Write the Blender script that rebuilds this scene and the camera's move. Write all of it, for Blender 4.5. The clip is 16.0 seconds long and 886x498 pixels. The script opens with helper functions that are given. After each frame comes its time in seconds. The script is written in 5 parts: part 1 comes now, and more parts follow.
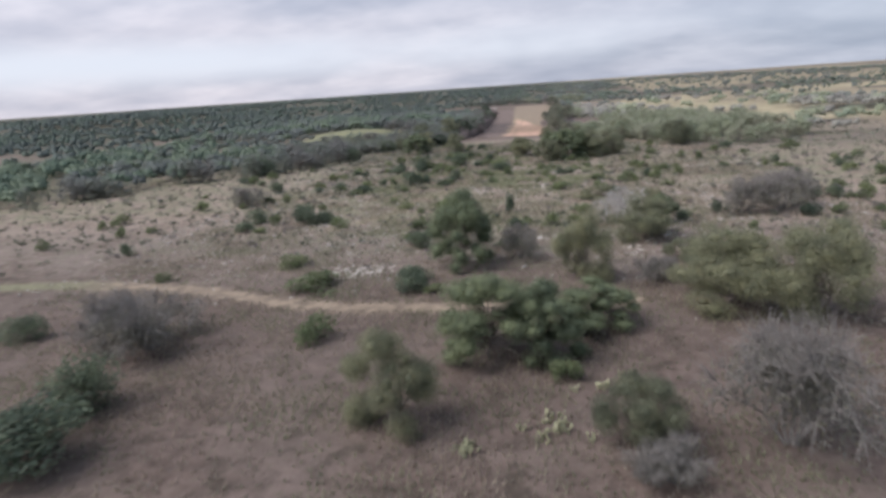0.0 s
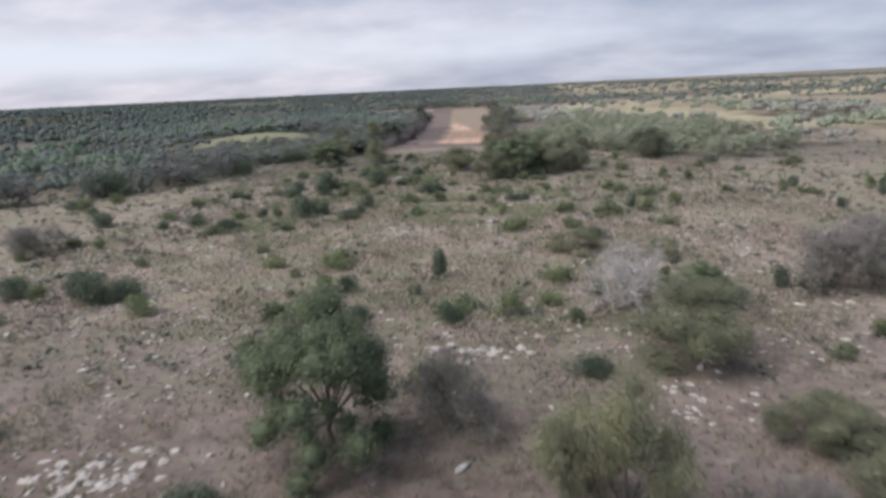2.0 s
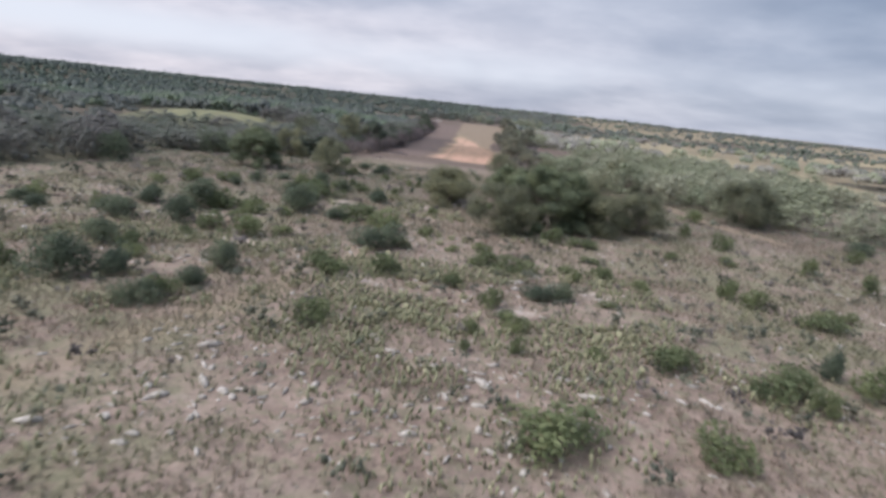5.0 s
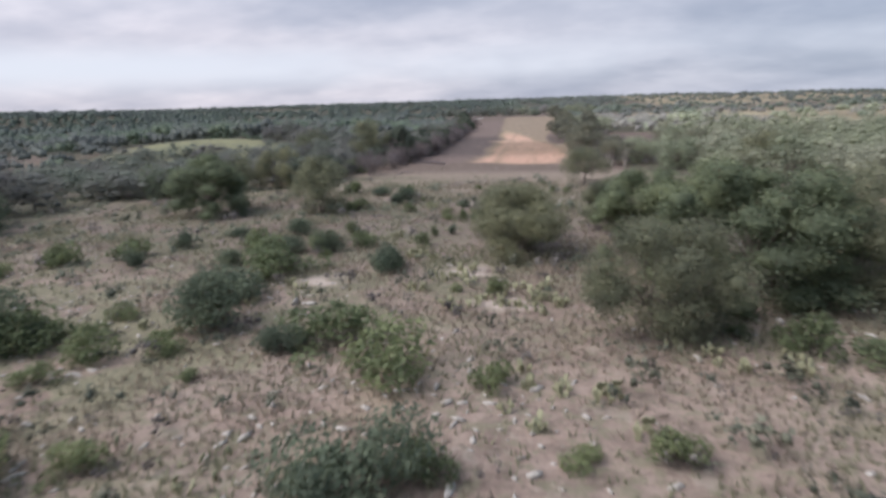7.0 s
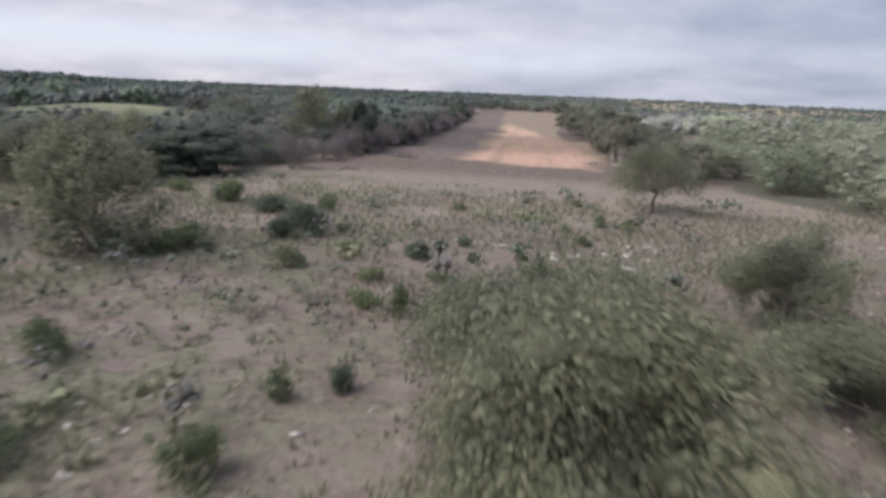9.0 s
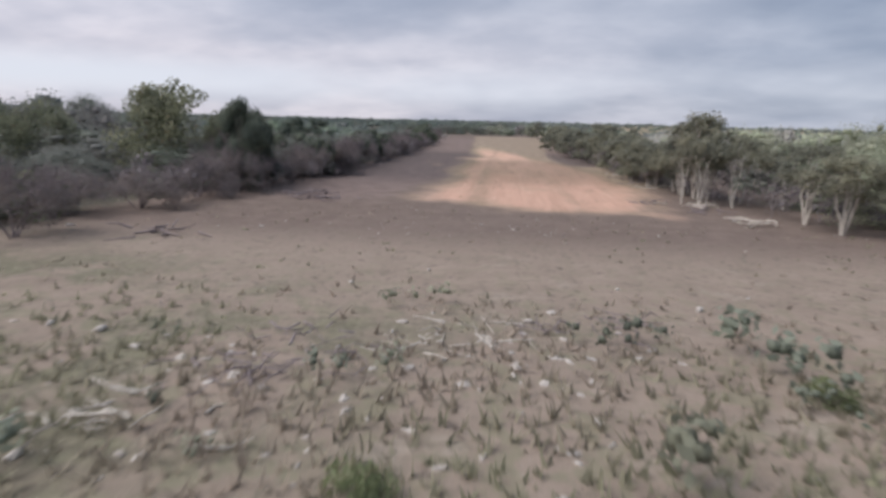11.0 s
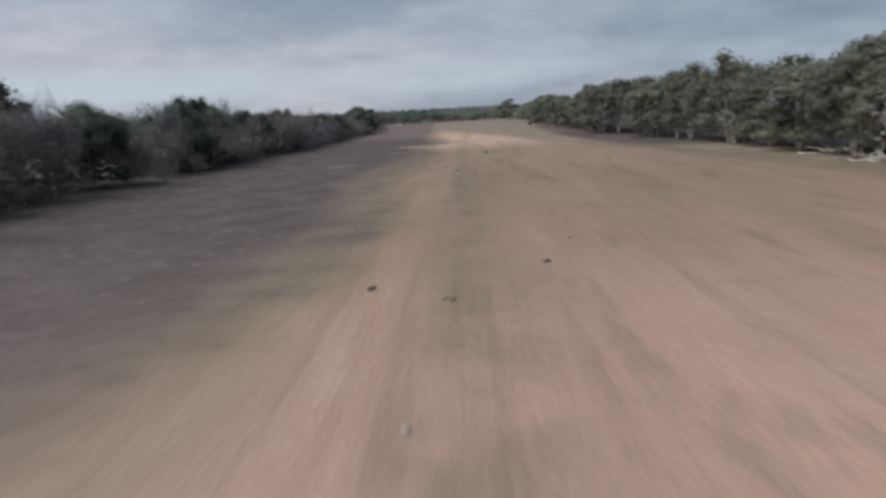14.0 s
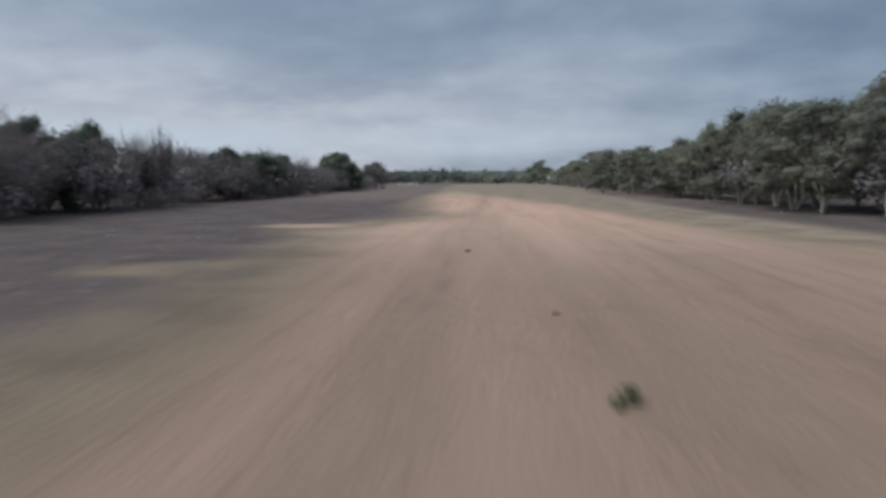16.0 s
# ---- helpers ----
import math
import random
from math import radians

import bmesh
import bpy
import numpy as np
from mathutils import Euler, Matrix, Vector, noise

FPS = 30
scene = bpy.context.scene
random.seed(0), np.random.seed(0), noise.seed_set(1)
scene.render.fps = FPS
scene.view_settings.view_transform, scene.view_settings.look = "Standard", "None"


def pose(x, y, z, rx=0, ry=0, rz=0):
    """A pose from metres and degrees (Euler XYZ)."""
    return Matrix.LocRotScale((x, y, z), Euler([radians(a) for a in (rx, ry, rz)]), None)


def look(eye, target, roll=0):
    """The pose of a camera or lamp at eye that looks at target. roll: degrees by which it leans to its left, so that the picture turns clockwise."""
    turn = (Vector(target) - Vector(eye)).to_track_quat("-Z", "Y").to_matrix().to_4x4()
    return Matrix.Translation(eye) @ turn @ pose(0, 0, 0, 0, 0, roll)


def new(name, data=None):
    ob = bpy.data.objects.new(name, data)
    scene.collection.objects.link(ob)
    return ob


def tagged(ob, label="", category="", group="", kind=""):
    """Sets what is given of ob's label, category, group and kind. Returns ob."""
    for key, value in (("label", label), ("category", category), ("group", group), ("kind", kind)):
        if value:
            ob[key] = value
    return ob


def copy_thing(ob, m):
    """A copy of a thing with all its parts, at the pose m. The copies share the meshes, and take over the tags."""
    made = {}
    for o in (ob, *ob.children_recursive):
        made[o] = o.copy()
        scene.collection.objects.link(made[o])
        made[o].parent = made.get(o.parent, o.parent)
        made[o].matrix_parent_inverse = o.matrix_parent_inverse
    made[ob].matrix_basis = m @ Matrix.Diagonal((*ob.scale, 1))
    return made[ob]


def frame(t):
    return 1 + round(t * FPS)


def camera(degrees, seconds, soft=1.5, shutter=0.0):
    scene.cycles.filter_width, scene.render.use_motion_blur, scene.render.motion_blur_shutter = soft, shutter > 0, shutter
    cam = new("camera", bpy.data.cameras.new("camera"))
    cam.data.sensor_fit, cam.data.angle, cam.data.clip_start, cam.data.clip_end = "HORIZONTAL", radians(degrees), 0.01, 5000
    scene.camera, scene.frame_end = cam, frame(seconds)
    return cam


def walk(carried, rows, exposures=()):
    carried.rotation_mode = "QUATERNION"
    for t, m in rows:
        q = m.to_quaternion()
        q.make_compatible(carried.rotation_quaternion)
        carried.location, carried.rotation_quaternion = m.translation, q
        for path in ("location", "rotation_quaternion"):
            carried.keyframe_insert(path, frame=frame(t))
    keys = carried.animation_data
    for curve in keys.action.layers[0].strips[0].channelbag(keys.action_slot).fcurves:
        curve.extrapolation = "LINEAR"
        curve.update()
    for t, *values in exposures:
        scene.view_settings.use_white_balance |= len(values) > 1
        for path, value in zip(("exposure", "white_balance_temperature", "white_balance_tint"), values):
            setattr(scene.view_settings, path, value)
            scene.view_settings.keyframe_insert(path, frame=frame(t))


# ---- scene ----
cam = camera(73.0, 16.0, soft=3.3, shutter=0.35)
EXPOSURES = ((0, 0.3, 6310, 14), (9, 0.27, 6320, 15), (10.2, 0.22, 6370, 15), (12.4, 0.15, 6440, 14), (13, 0.08, 6430, 13), (13.5, -0.08, 6320, 10), (14, -0.25, 6130, 7), (14.5, -0.21, 6060, 6), (15, -0.13, 6020, 7), (16, -0.24, 5980, 6))
PATH = [
    (0, (0.973, -0.122, 14.377), (0.608, 1.776, 13.861), -3.9),
    (0.5, (0.416, 7.259, 13.88), (0.092, 9.17, 13.384), -2.4),
    (1, (0.238, 14.478, 13.508), (-0.028, 16.397, 13.011), -2.5),
    (1.5, (0.16, 21.462, 13.019), (-0.034, 23.386, 12.509), -0.3),
    (2, (-0.189, 28.132, 13.032), (-0.354, 30.056, 12.513), -2.8),
    (2.5, (-0.206, 35.573, 12.479), (-0.381, 37.497, 11.964), -0.1),
    (3, (-0.212, 42.33, 12.093), (-0.421, 44.252, 11.581), 1.2),
    (3.2, (-0.364, 44.869, 11.944), (-0.585, 46.791, 11.434), 0.8),
    (5.3, (-0.934, 69.933, 9.525), (-1.074, 71.872, 9.056), 6.3),
    (5.5, (-1.325, 72.793, 9.395), (-1.488, 74.728, 8.917), 4.0),
    (6, (-2.414, 80.243, 8.869), (-2.651, 82.173, 8.402), -0.4),
    (6.5, (-3.212, 87.059, 8.522), (-3.502, 88.975, 8.027), -1.6),
    (7, (-4.052, 93.649, 7.997), (-4.376, 95.565, 7.525), -1.9),
    (7.5, (-4.523, 99.781, 7.578), (-4.88, 101.68, 7.063), -2.2),
    (8, (-5.125, 106.667, 6.938), (-5.484, 108.568, 6.43), 0.9),
    (8.5, (-5.65, 113.036, 6.242), (-5.982, 114.951, 5.771), 1.2),
    (9, (-6.185, 119.895, 5.592), (-6.474, 121.812, 5.099), 2.2),
    (9.5, (-7.006, 126.632, 4.856), (-7.245, 128.563, 4.396), 4.3),
    (10, (-7.965, 133.26, 4.237), (-8.161, 135.21, 3.837), 3.9),
    (10.2, (-8.406, 135.834, 4.051), (-8.587, 137.791, 3.681), 4.9),
    (12.5, (-8.8, 160.671, 3.318), (-9.058, 162.598, 2.848), -8.4),
    (13, (-9.595, 167.258, 2.664), (-9.799, 169.194, 2.206), -6.4),
    (13.5, (-9.951, 173.816, 2.138), (-10.096, 175.759, 1.687), -3.8),
    (14, (-10.173, 180.293, 1.776), (-10.275, 182.244, 1.348), -3.2),
    (14.5, (-10.304, 186.63, 1.449), (-10.368, 188.595, 1.084), -0.4),
    (15, (-9.988, 193.568, 0.939), (-10.062, 195.551, 0.693), 0.7),
    (15.5, (-10.194, 200.762, 0.826), (-10.329, 202.747, 0.623), -0.4),
    (16, (-9.969, 207.280, 0.966), (-10.131, 209.260, 0.741), -0.1),
]
walk(cam, [(t, look(eye, target, roll)) for t, eye, target, roll in PATH], EXPOSURES)

# ---- sky and sun ----
world = bpy.data.worlds.new("overcast_sky")
scene.world = world
world.use_nodes = True
wn, wl = world.node_tree.nodes, world.node_tree.links
wn.clear()


def wmath(op, a, b=None, clamp=False):
    n = wn.new("ShaderNodeMath")
    n.operation, n.use_clamp = op, clamp
    for i, v in enumerate((a, b)):
        if v is None:
            continue
        if isinstance(v, (int, float)):
            n.inputs[i].default_value = v
        else:
            wl.new(v, n.inputs[i])
    return n.outputs[0]


def wmix(fac, a, b, blend="MIX"):
    n = wn.new("ShaderNodeMixRGB")
    n.blend_type = blend
    for i, v in enumerate((fac, a, b)):
        if isinstance(v, (int, float)):
            n.inputs[i].default_value = v
        elif isinstance(v, tuple):
            n.inputs[i].default_value = (*v, 1)
        else:
            wl.new(v, n.inputs[i])
    return n.outputs[0]


def wsmooth(v, lo, hi):
    n = wn.new("ShaderNodeMapRange")
    n.interpolation_type = "SMOOTHSTEP"
    wl.new(v, n.inputs[0])
    n.inputs[1].default_value, n.inputs[2].default_value = lo, hi
    return n.outputs[0]


coords = wn.new("ShaderNodeTexCoord").outputs["Generated"]
split = wn.new("ShaderNodeSeparateXYZ")
wl.new(coords, split.inputs[0])
dx, dy, dz = split.outputs
up = wmath("MAXIMUM", dz, 0.0)
deck = wn.new("ShaderNodeCombineXYZ")
wl.new(wmath("DIVIDE", dx, wmath("ADD", up, 0.24)), deck.inputs[0])
wl.new(wmath("DIVIDE", dy, wmath("ADD", up, 0.24)), deck.inputs[1])


def wcloud(scale, detail, rough, shift, stretch=(1, 1, 1)):
    m = wn.new("ShaderNodeMapping")
    wl.new(deck.outputs[0], m.inputs[0])
    m.inputs["Location"].default_value = shift
    m.inputs["Scale"].default_value = stretch
    n = wn.new("ShaderNodeTexNoise")
    wl.new(m.outputs[0], n.inputs["Vector"])
    n.inputs["Scale"].default_value, n.inputs["Detail"].default_value, n.inputs["Roughness"].default_value = scale, detail, rough
    return n.outputs["Fac"]


sky = wn.new("ShaderNodeTexSky")
sky.sky_type, sky.sun_disc, sky.sun_elevation, sky.sun_rotation = "NISHITA", False, radians(50), radians(-112)
SUN_EL, SUN_ROT = 50.0, -112.0
blue = wmix(1.0, sky.outputs[0], (0.09, 0.09, 0.09), "MULTIPLY")
broad = wsmooth(wcloud(1.0, 4, 0.5, (3.1, 1.7, 0), (1, 1.0, 1)), 0.36, 0.66)
fine = wsmooth(wcloud(3.2, 6, 0.55, (7.3, 2.2, 0), (0.9, 1.1, 1)), 0.34, 0.7)
side = wsmooth(dx, -0.75, 0.7)
low = wmix(side, (0.66, 0.64, 0.68), (0.375, 0.425, 0.505))
high = wmix(side, (0.48, 0.53, 0.60), (0.265, 0.325, 0.405))
layer = wmix(wsmooth(dz, 0.05, 0.30), low, high)
shade = wmix(broad, (0.74, 0.78, 0.83), (1.12, 1.10, 1.08))
layer = wmix(1.0, layer, shade, "MULTIPLY")
layer = wmix(1.0, layer, wmix(fine, (0.90, 0.91, 0.93), (1.08, 1.07, 1.06)), "MULTIPLY")
band = wmath("MULTIPLY", wsmooth(dz, 0.015, 0.06), wmath("SUBTRACT", 1.0, wsmooth(dz, 0.065, 0.11)))
layer = wmix(wmath("MULTIPLY", band, wsmooth(wcloud(0.9, 4, 0.5, (1.3, 9.2, 0), (0.6, 0.5, 1)), 0.35, 0.6)), layer, (0.66, 0.70, 0.76))
out_colour = wmix(0.90, blue, layer)
back = wn.new("ShaderNodeBackground")
wl.new(out_colour, back.inputs[0])
back.inputs[1].default_value = 1.0
wout = wn.new("ShaderNodeOutputWorld")
wl.new(back.outputs[0], wout.inputs[0])

sun = new("sun", bpy.data.lights.new("sun", "SUN"))
sun.data.energy, sun.data.angle, sun.data.color = 3.0, radians(50), (1.0, 0.955, 0.90)
sun.matrix_world = look((0, 0, 0), (-math.sin(radians(SUN_ROT)) * math.cos(radians(SUN_EL)), -math.cos(radians(SUN_ROT)) * math.cos(radians(SUN_EL)), -math.sin(radians(SUN_EL))))

# ---- materials ----


class Mat:
    """A node material with short helpers."""

    def __init__(self, name, rough=0.9):
        self.m = bpy.data.materials.new(name)
        self.m.use_nodes = True
        self.n, self.l = self.m.node_tree.nodes, self.m.node_tree.links
        self.bsdf = self.n["Principled BSDF"]
        self.bsdf.inputs["Roughness"].default_value = rough
        self.bsdf.inputs["Specular IOR Level"].default_value = 0.25

    def put(self, value, socket):
        if isinstance(value, (int, float)):
            socket.default_value = value
        elif isinstance(value, tuple):
            socket.default_value = (*value, 1) if len(value) == 3 and socket.type == "RGBA" else value
        else:
            self.l.new(value, socket)

    def mix(self, fac, a, b, blend="MIX"):
        n = self.n.new("ShaderNodeMixRGB")
        n.blend_type = blend
        for s, v in zip(n.inputs, (fac, a, b)):
            self.put(v, s)
        return n.outputs[0]

    def math(self, op, a, b=0.0, clamp=False):
        n = self.n.new("ShaderNodeMath")
        n.operation, n.use_clamp = op, clamp
        self.put(a, n.inputs[0])
        self.put(b, n.inputs[1])
        return n.outputs[0]

    def step(self, v, lo, hi):
        n = self.n.new("ShaderNodeMapRange")
        n.interpolation_type = "SMOOTHSTEP"
        self.put(v, n.inputs[0])
        n.inputs[1].default_value, n.inputs[2].default_value = lo, hi
        return n.outputs[0]

    def place(self, object_space=False):
        return self.n.new("ShaderNodeTexCoord").outputs["Object"] if object_space else self.n.new("ShaderNodeNewGeometry").outputs["Position"]

    def noise(self, scale, detail=4.0, rough=0.55, where=None, stretch=None):
        n = self.n.new("ShaderNodeTexNoise")
        where = where or self.place()
        if stretch:
            mp = self.n.new("ShaderNodeMapping")
            self.l.new(where, mp.inputs[0])
            mp.inputs["Scale"].default_value = stretch
            where = mp.outputs[0]
        self.l.new(where, n.inputs["Vector"])
        n.inputs["Scale"].default_value, n.inputs["Detail"].default_value, n.inputs["Roughness"].default_value = scale, detail, rough
        return n.outputs["Fac"]

    def bump(self, height, strength=0.4, distance=0.05):
        b = self.n.new("ShaderNodeBump")
        b.inputs["Strength"].default_value, b.inputs["Distance"].default_value = strength, distance
        self.l.new(height, b.inputs["Height"])
        self.l.new(b.outputs[0], self.bsdf.inputs["Normal"])

    def thin(self, c, share):
        """Lets part of the light through, as leaves and blades do."""
        t = self.n.new("ShaderNodeBsdfTranslucent")
        self.put(c, t.inputs["Color"])
        m = self.n.new("ShaderNodeMixShader")
        m.inputs[0].default_value = share
        self.l.new(self.bsdf.outputs[0], m.inputs[1])
        self.l.new(t.outputs[0], m.inputs[2])
        self.l.new(m.outputs[0], self.n["Material Output"].inputs["Surface"])
        return self.m

    def colour(self, c):
        self.put(c, self.bsdf.inputs["Base Color"])
        return self.m


def foliage(name, dark, light, dry, dry_share=0.12, rough=0.7):
    k = Mat(name, rough)
    own = k.n.new("ShaderNodeObjectInfo").outputs["Random"]
    leaf = k.n.new("ShaderNodeNewGeometry").outputs["Random Per Island"]
    c = k.mix(k.math("ADD", 0.2, k.math("MULTIPLY", leaf, 0.6)), dark, light)
    c = k.mix(k.step(leaf, 1 - dry_share, 1 - dry_share + 0.03), c, dry)
    c = k.mix(k.math("MULTIPLY", own, 0.3), c, k.mix(0.5, c, dry))
    c = k.mix(own, k.mix(1.0, c, (0.78, 0.80, 0.82), "MULTIPLY"), k.mix(1.0, c, (1.08, 1.08, 1.04), "MULTIPLY"))
    c = k.mix(k.step(k.noise(0.9, 3), 0.35, 0.65), k.mix(1.0, c, (0.68, 0.71, 0.72), "MULTIPLY"), k.mix(1.0, c, (1.12, 1.12, 1.06), "MULTIPLY"))
    k.colour(c)
    return k.thin(c, 0.48)


def bark(name, a, b):
    k = Mat(name, 0.92)
    g = k.noise(9.0, 5, 0.65, k.place(True), (1, 1, 0.25))
    c = k.mix(k.step(g, 0.3, 0.7), a, b)
    c = k.mix(k.step(k.noise(1.3, 3, 0.5, k.place(True)), 0.45, 0.7), c, k.mix(0.5, c, b))
    k.bump(g, 0.5, 0.03)
    return k.colour(c)


def mixed_leaf():
    """Woodland leaves: every tree takes its own tint between grey-brown, olive and dark green."""
    k = Mat("mixed_woodland_leaf", 0.75)
    own = k.n.new("ShaderNodeObjectInfo").outputs["Random"]
    leaf = k.n.new("ShaderNodeNewGeometry").outputs["Random Per Island"]
    spot = k.n.new("ShaderNodeSeparateXYZ")
    k.l.new(k.place(), spot.inputs[0])
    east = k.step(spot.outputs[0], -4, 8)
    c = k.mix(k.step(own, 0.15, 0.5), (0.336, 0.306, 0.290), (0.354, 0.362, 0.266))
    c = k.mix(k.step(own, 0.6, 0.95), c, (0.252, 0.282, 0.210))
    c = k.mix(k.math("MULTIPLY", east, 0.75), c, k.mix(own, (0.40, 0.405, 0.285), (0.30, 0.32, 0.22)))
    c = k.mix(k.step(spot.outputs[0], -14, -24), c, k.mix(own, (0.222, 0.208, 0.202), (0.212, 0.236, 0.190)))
    c = k.mix(1.0, c, (1.16, 1.20, 1.22), "MULTIPLY")
    c = k.mix(leaf, k.mix(1.0, c, (0.85, 0.85, 0.86), "MULTIPLY"), k.mix(1.0, c, (1.18, 1.18, 1.15), "MULTIPLY"))
    c = k.mix(k.step(k.noise(0.8, 3), 0.35, 0.65), k.mix(1.0, c, (0.8, 0.8, 0.82), "MULTIPLY"), c)
    k.colour(c)
    return k.thin(c, 0.42)


# Woodland and thicket leaf colours are raised to stand in for haze.
WOOD_LEAF = mixed_leaf()
DARK_OAK_LEAF = foliage("dark_oak_leaf", (0.128, 0.152, 0.126), (0.225, 0.255, 0.202), (0.12, 0.11, 0.09), 0.05)
OAK_LEAF = foliage("oak_leaf", (0.200, 0.236, 0.152), (0.340, 0.385, 0.250), (0.17, 0.15, 0.10), 0.06)
MESQ_LEAF = foliage("mesquite_leaf", (0.225, 0.236, 0.166), (0.375, 0.383, 0.268), (0.27, 0.22, 0.15), 0.06)
JUNIPER_LEAF = foliage("juniper_leaf", (0.138, 0.175, 0.132), (0.240, 0.288, 0.208), (0.15, 0.13, 0.10), 0.06)
SHRUB_LEAF = foliage("shrub_leaf", (0.170, 0.210, 0.118), (0.300, 0.345, 0.198), (0.22, 0.21, 0.13), 0.10)
TALL_LEAF = foliage("slender_tree_leaf", (0.225, 0.224, 0.184), (0.375, 0.370, 0.298), (0.22, 0.20, 0.14), 0.10)
THICKET_LEAF = foliage("thicket_leaf", (0.205, 0.182, 0.190), (0.335, 0.298, 0.308), (0.27, 0.215, 0.200), 0.2)
GREY_LEAF = foliage("grey_twig_tip", (0.200, 0.190, 0.175), (0.330, 0.312, 0.290), (0.24, 0.23, 0.17), 0.2)
THICKET_TWIG = bark("thicket_twig", (0.175, 0.148, 0.152), (0.29, 0.246, 0.250))
GREY_TWIG = bark("grey_twig", (0.185, 0.170, 0.160), (0.31, 0.287, 0.272))
DEAD_WOOD = bark("bleached_wood", (0.34, 0.318, 0.30), (0.56, 0.53, 0.50))
BARK = bark("grey_bark", (0.13, 0.11, 0.095), (0.25, 0.22, 0.19))
WHITE_BARK = bark("whitish_bark", (0.42, 0.385, 0.34), (0.66, 0.62, 0.56))
PALE_BARK = bark("pale_bark", (0.36, 0.32, 0.28), (0.60, 0.56, 0.50))


def woods_material():
    k = Mat("woodland_leaf", 0.8)
    tint = k.n.new("ShaderNodeAttribute")
    tint.attribute_name = "tint"
    leaf = k.n.new("ShaderNodeNewGeometry").outputs["Random Per Island"]
    c = k.mix(leaf, k.mix(1.0, tint.outputs["Color"], (0.92, 0.92, 0.92), "MULTIPLY"), k.mix(1.0, tint.outputs["Color"], (1.12, 1.12, 1.12), "MULTIPLY"))
    c = k.mix(k.step(k.noise(0.25, 4), 0.35, 0.65), k.mix(1.0, c, (0.8, 0.8, 0.82), "MULTIPLY"), c)
    k.colour(c)
    return k.thin(c, 0.3)


WOODS = woods_material()


def ground_material():
    k = Mat("ground", 0.95)
    at = k.n.new("ShaderNodeAttribute")
    at.attribute_name = "cover"
    sp = k.n.new("ShaderNodeSeparateColor")
    k.l.new(at.outputs["Color"], sp.inputs[0])
    pale, green, lime = sp.outputs
    track = at.outputs["Alpha"]
    verge_at = k.n.new("ShaderNodeAttribute")
    verge_at.attribute_name = "verge"
    verge = verge_at.outputs["Fac"]
    line_at = k.n.new("ShaderNodeAttribute")
    line_at.attribute_name = "grass_line"
    core_at = k.n.new("ShaderNodeAttribute")
    core_at.attribute_name = "worn_core"
    n_big, n_mid, n_fine = k.noise(0.12, 4), k.noise(0.9, 5, 0.6), k.noise(6.0, 5, 0.65)
    n_grit = k.noise(22.0, 3, 0.6)
    streak = k.noise(1.0, 4, 0.6, None, (1.6, 0.12, 1))
    soil = k.mix(k.step(n_mid, 0.3, 0.72), (0.118, 0.090, 0.074), (0.245, 0.190, 0.157))
    soil = k.mix(k.step(n_big, 0.4, 0.65), soil, k.mix(0.45, soil, (0.25, 0.21, 0.18)))
    soil = k.mix(k.math("MULTIPLY", k.step(n_fine, 0.52, 0.72), 0.6), soil, (0.30, 0.255, 0.215))
    soil = k.mix(k.math("MULTIPLY", k.step(n_fine, 0.46, 0.30), 0.7), soil, (0.075, 0.060, 0.050))
    sward = k.mix(k.step(n_fine, 0.35, 0.7), (0.098, 0.098, 0.066), (0.205, 0.194, 0.134))
    patch = k.noise(0.45, 5, 0.6)
    soil = k.mix(k.math("MULTIPLY", k.step(patch, 0.55, 0.7), 0.7), soil, k.mix(n_fine, (0.20, 0.158, 0.134), (0.34, 0.275, 0.235)))
    soil = k.mix(k.math("MULTIPLY", k.step(patch, 0.45, 0.32), 0.6), soil, (0.082, 0.070, 0.052))
    swathe = k.noise(0.16, 4, 0.6, None, (0.6, 1.4, 1))
    soil = k.mix(k.math("MULTIPLY", k.step(swathe, 0.50, 0.62), 0.6), soil, k.mix(n_mid, (0.19, 0.152, 0.126), (0.30, 0.246, 0.205)))
    spot = k.n.new("ShaderNodeSeparateXYZ")
    k.l.new(k.place(), spot.inputs[0])
    soil = k.mix(k.step(k.math("ADD", spot.outputs[1], k.math("MULTIPLY", n_big, 20.0)), 66, 48), soil, k.mix(1.0, soil, (0.68, 0.66, 0.65), "MULTIPLY"))
    soil = k.mix(1.0, soil, (0.995, 0.975, 1.03), "MULTIPLY")
    clay = k.mix(k.step(k.math("ADD", spot.outputs[1], k.math("MULTIPLY", n_mid, 6.0)), 164, 170), k.mix(n_mid, (0.190, 0.154, 0.124), (0.365, 0.295, 0.240)), k.mix(n_mid, (0.108, 0.082, 0.069), (0.212, 0.162, 0.136)))
    soil = k.mix(k.math("MULTIPLY", k.step(k.math("ADD", spot.outputs[1], k.math("MULTIPLY", n_big, 16.0)), 147, 159), 0.85), soil, clay)
    drifts = k.step(k.noise(0.33, 5, 0.65), 0.40, 0.58)
    leafy = k.math("MULTIPLY", green, k.math("ADD", 0.30, k.math("MULTIPLY", drifts, 0.80)))
    c = k.mix(k.math("MULTIPLY", k.step(k.math("ADD", leafy, k.math("MULTIPLY", k.math("SUBTRACT", n_mid, 0.5), 1.1)), 0.25, 0.8), 0.85), soil, sward)
    litter = k.mix(n_fine, (0.080, 0.078, 0.058), (0.135, 0.126, 0.095))
    c = k.mix(k.step(green, 0.82, 0.97), c, litter)
    tuft = k.noise(2.6, 5, 0.7)
    sage = k.mix(k.noise(0.3, 3), (0.105, 0.108, 0.076), (0.155, 0.125, 0.098))
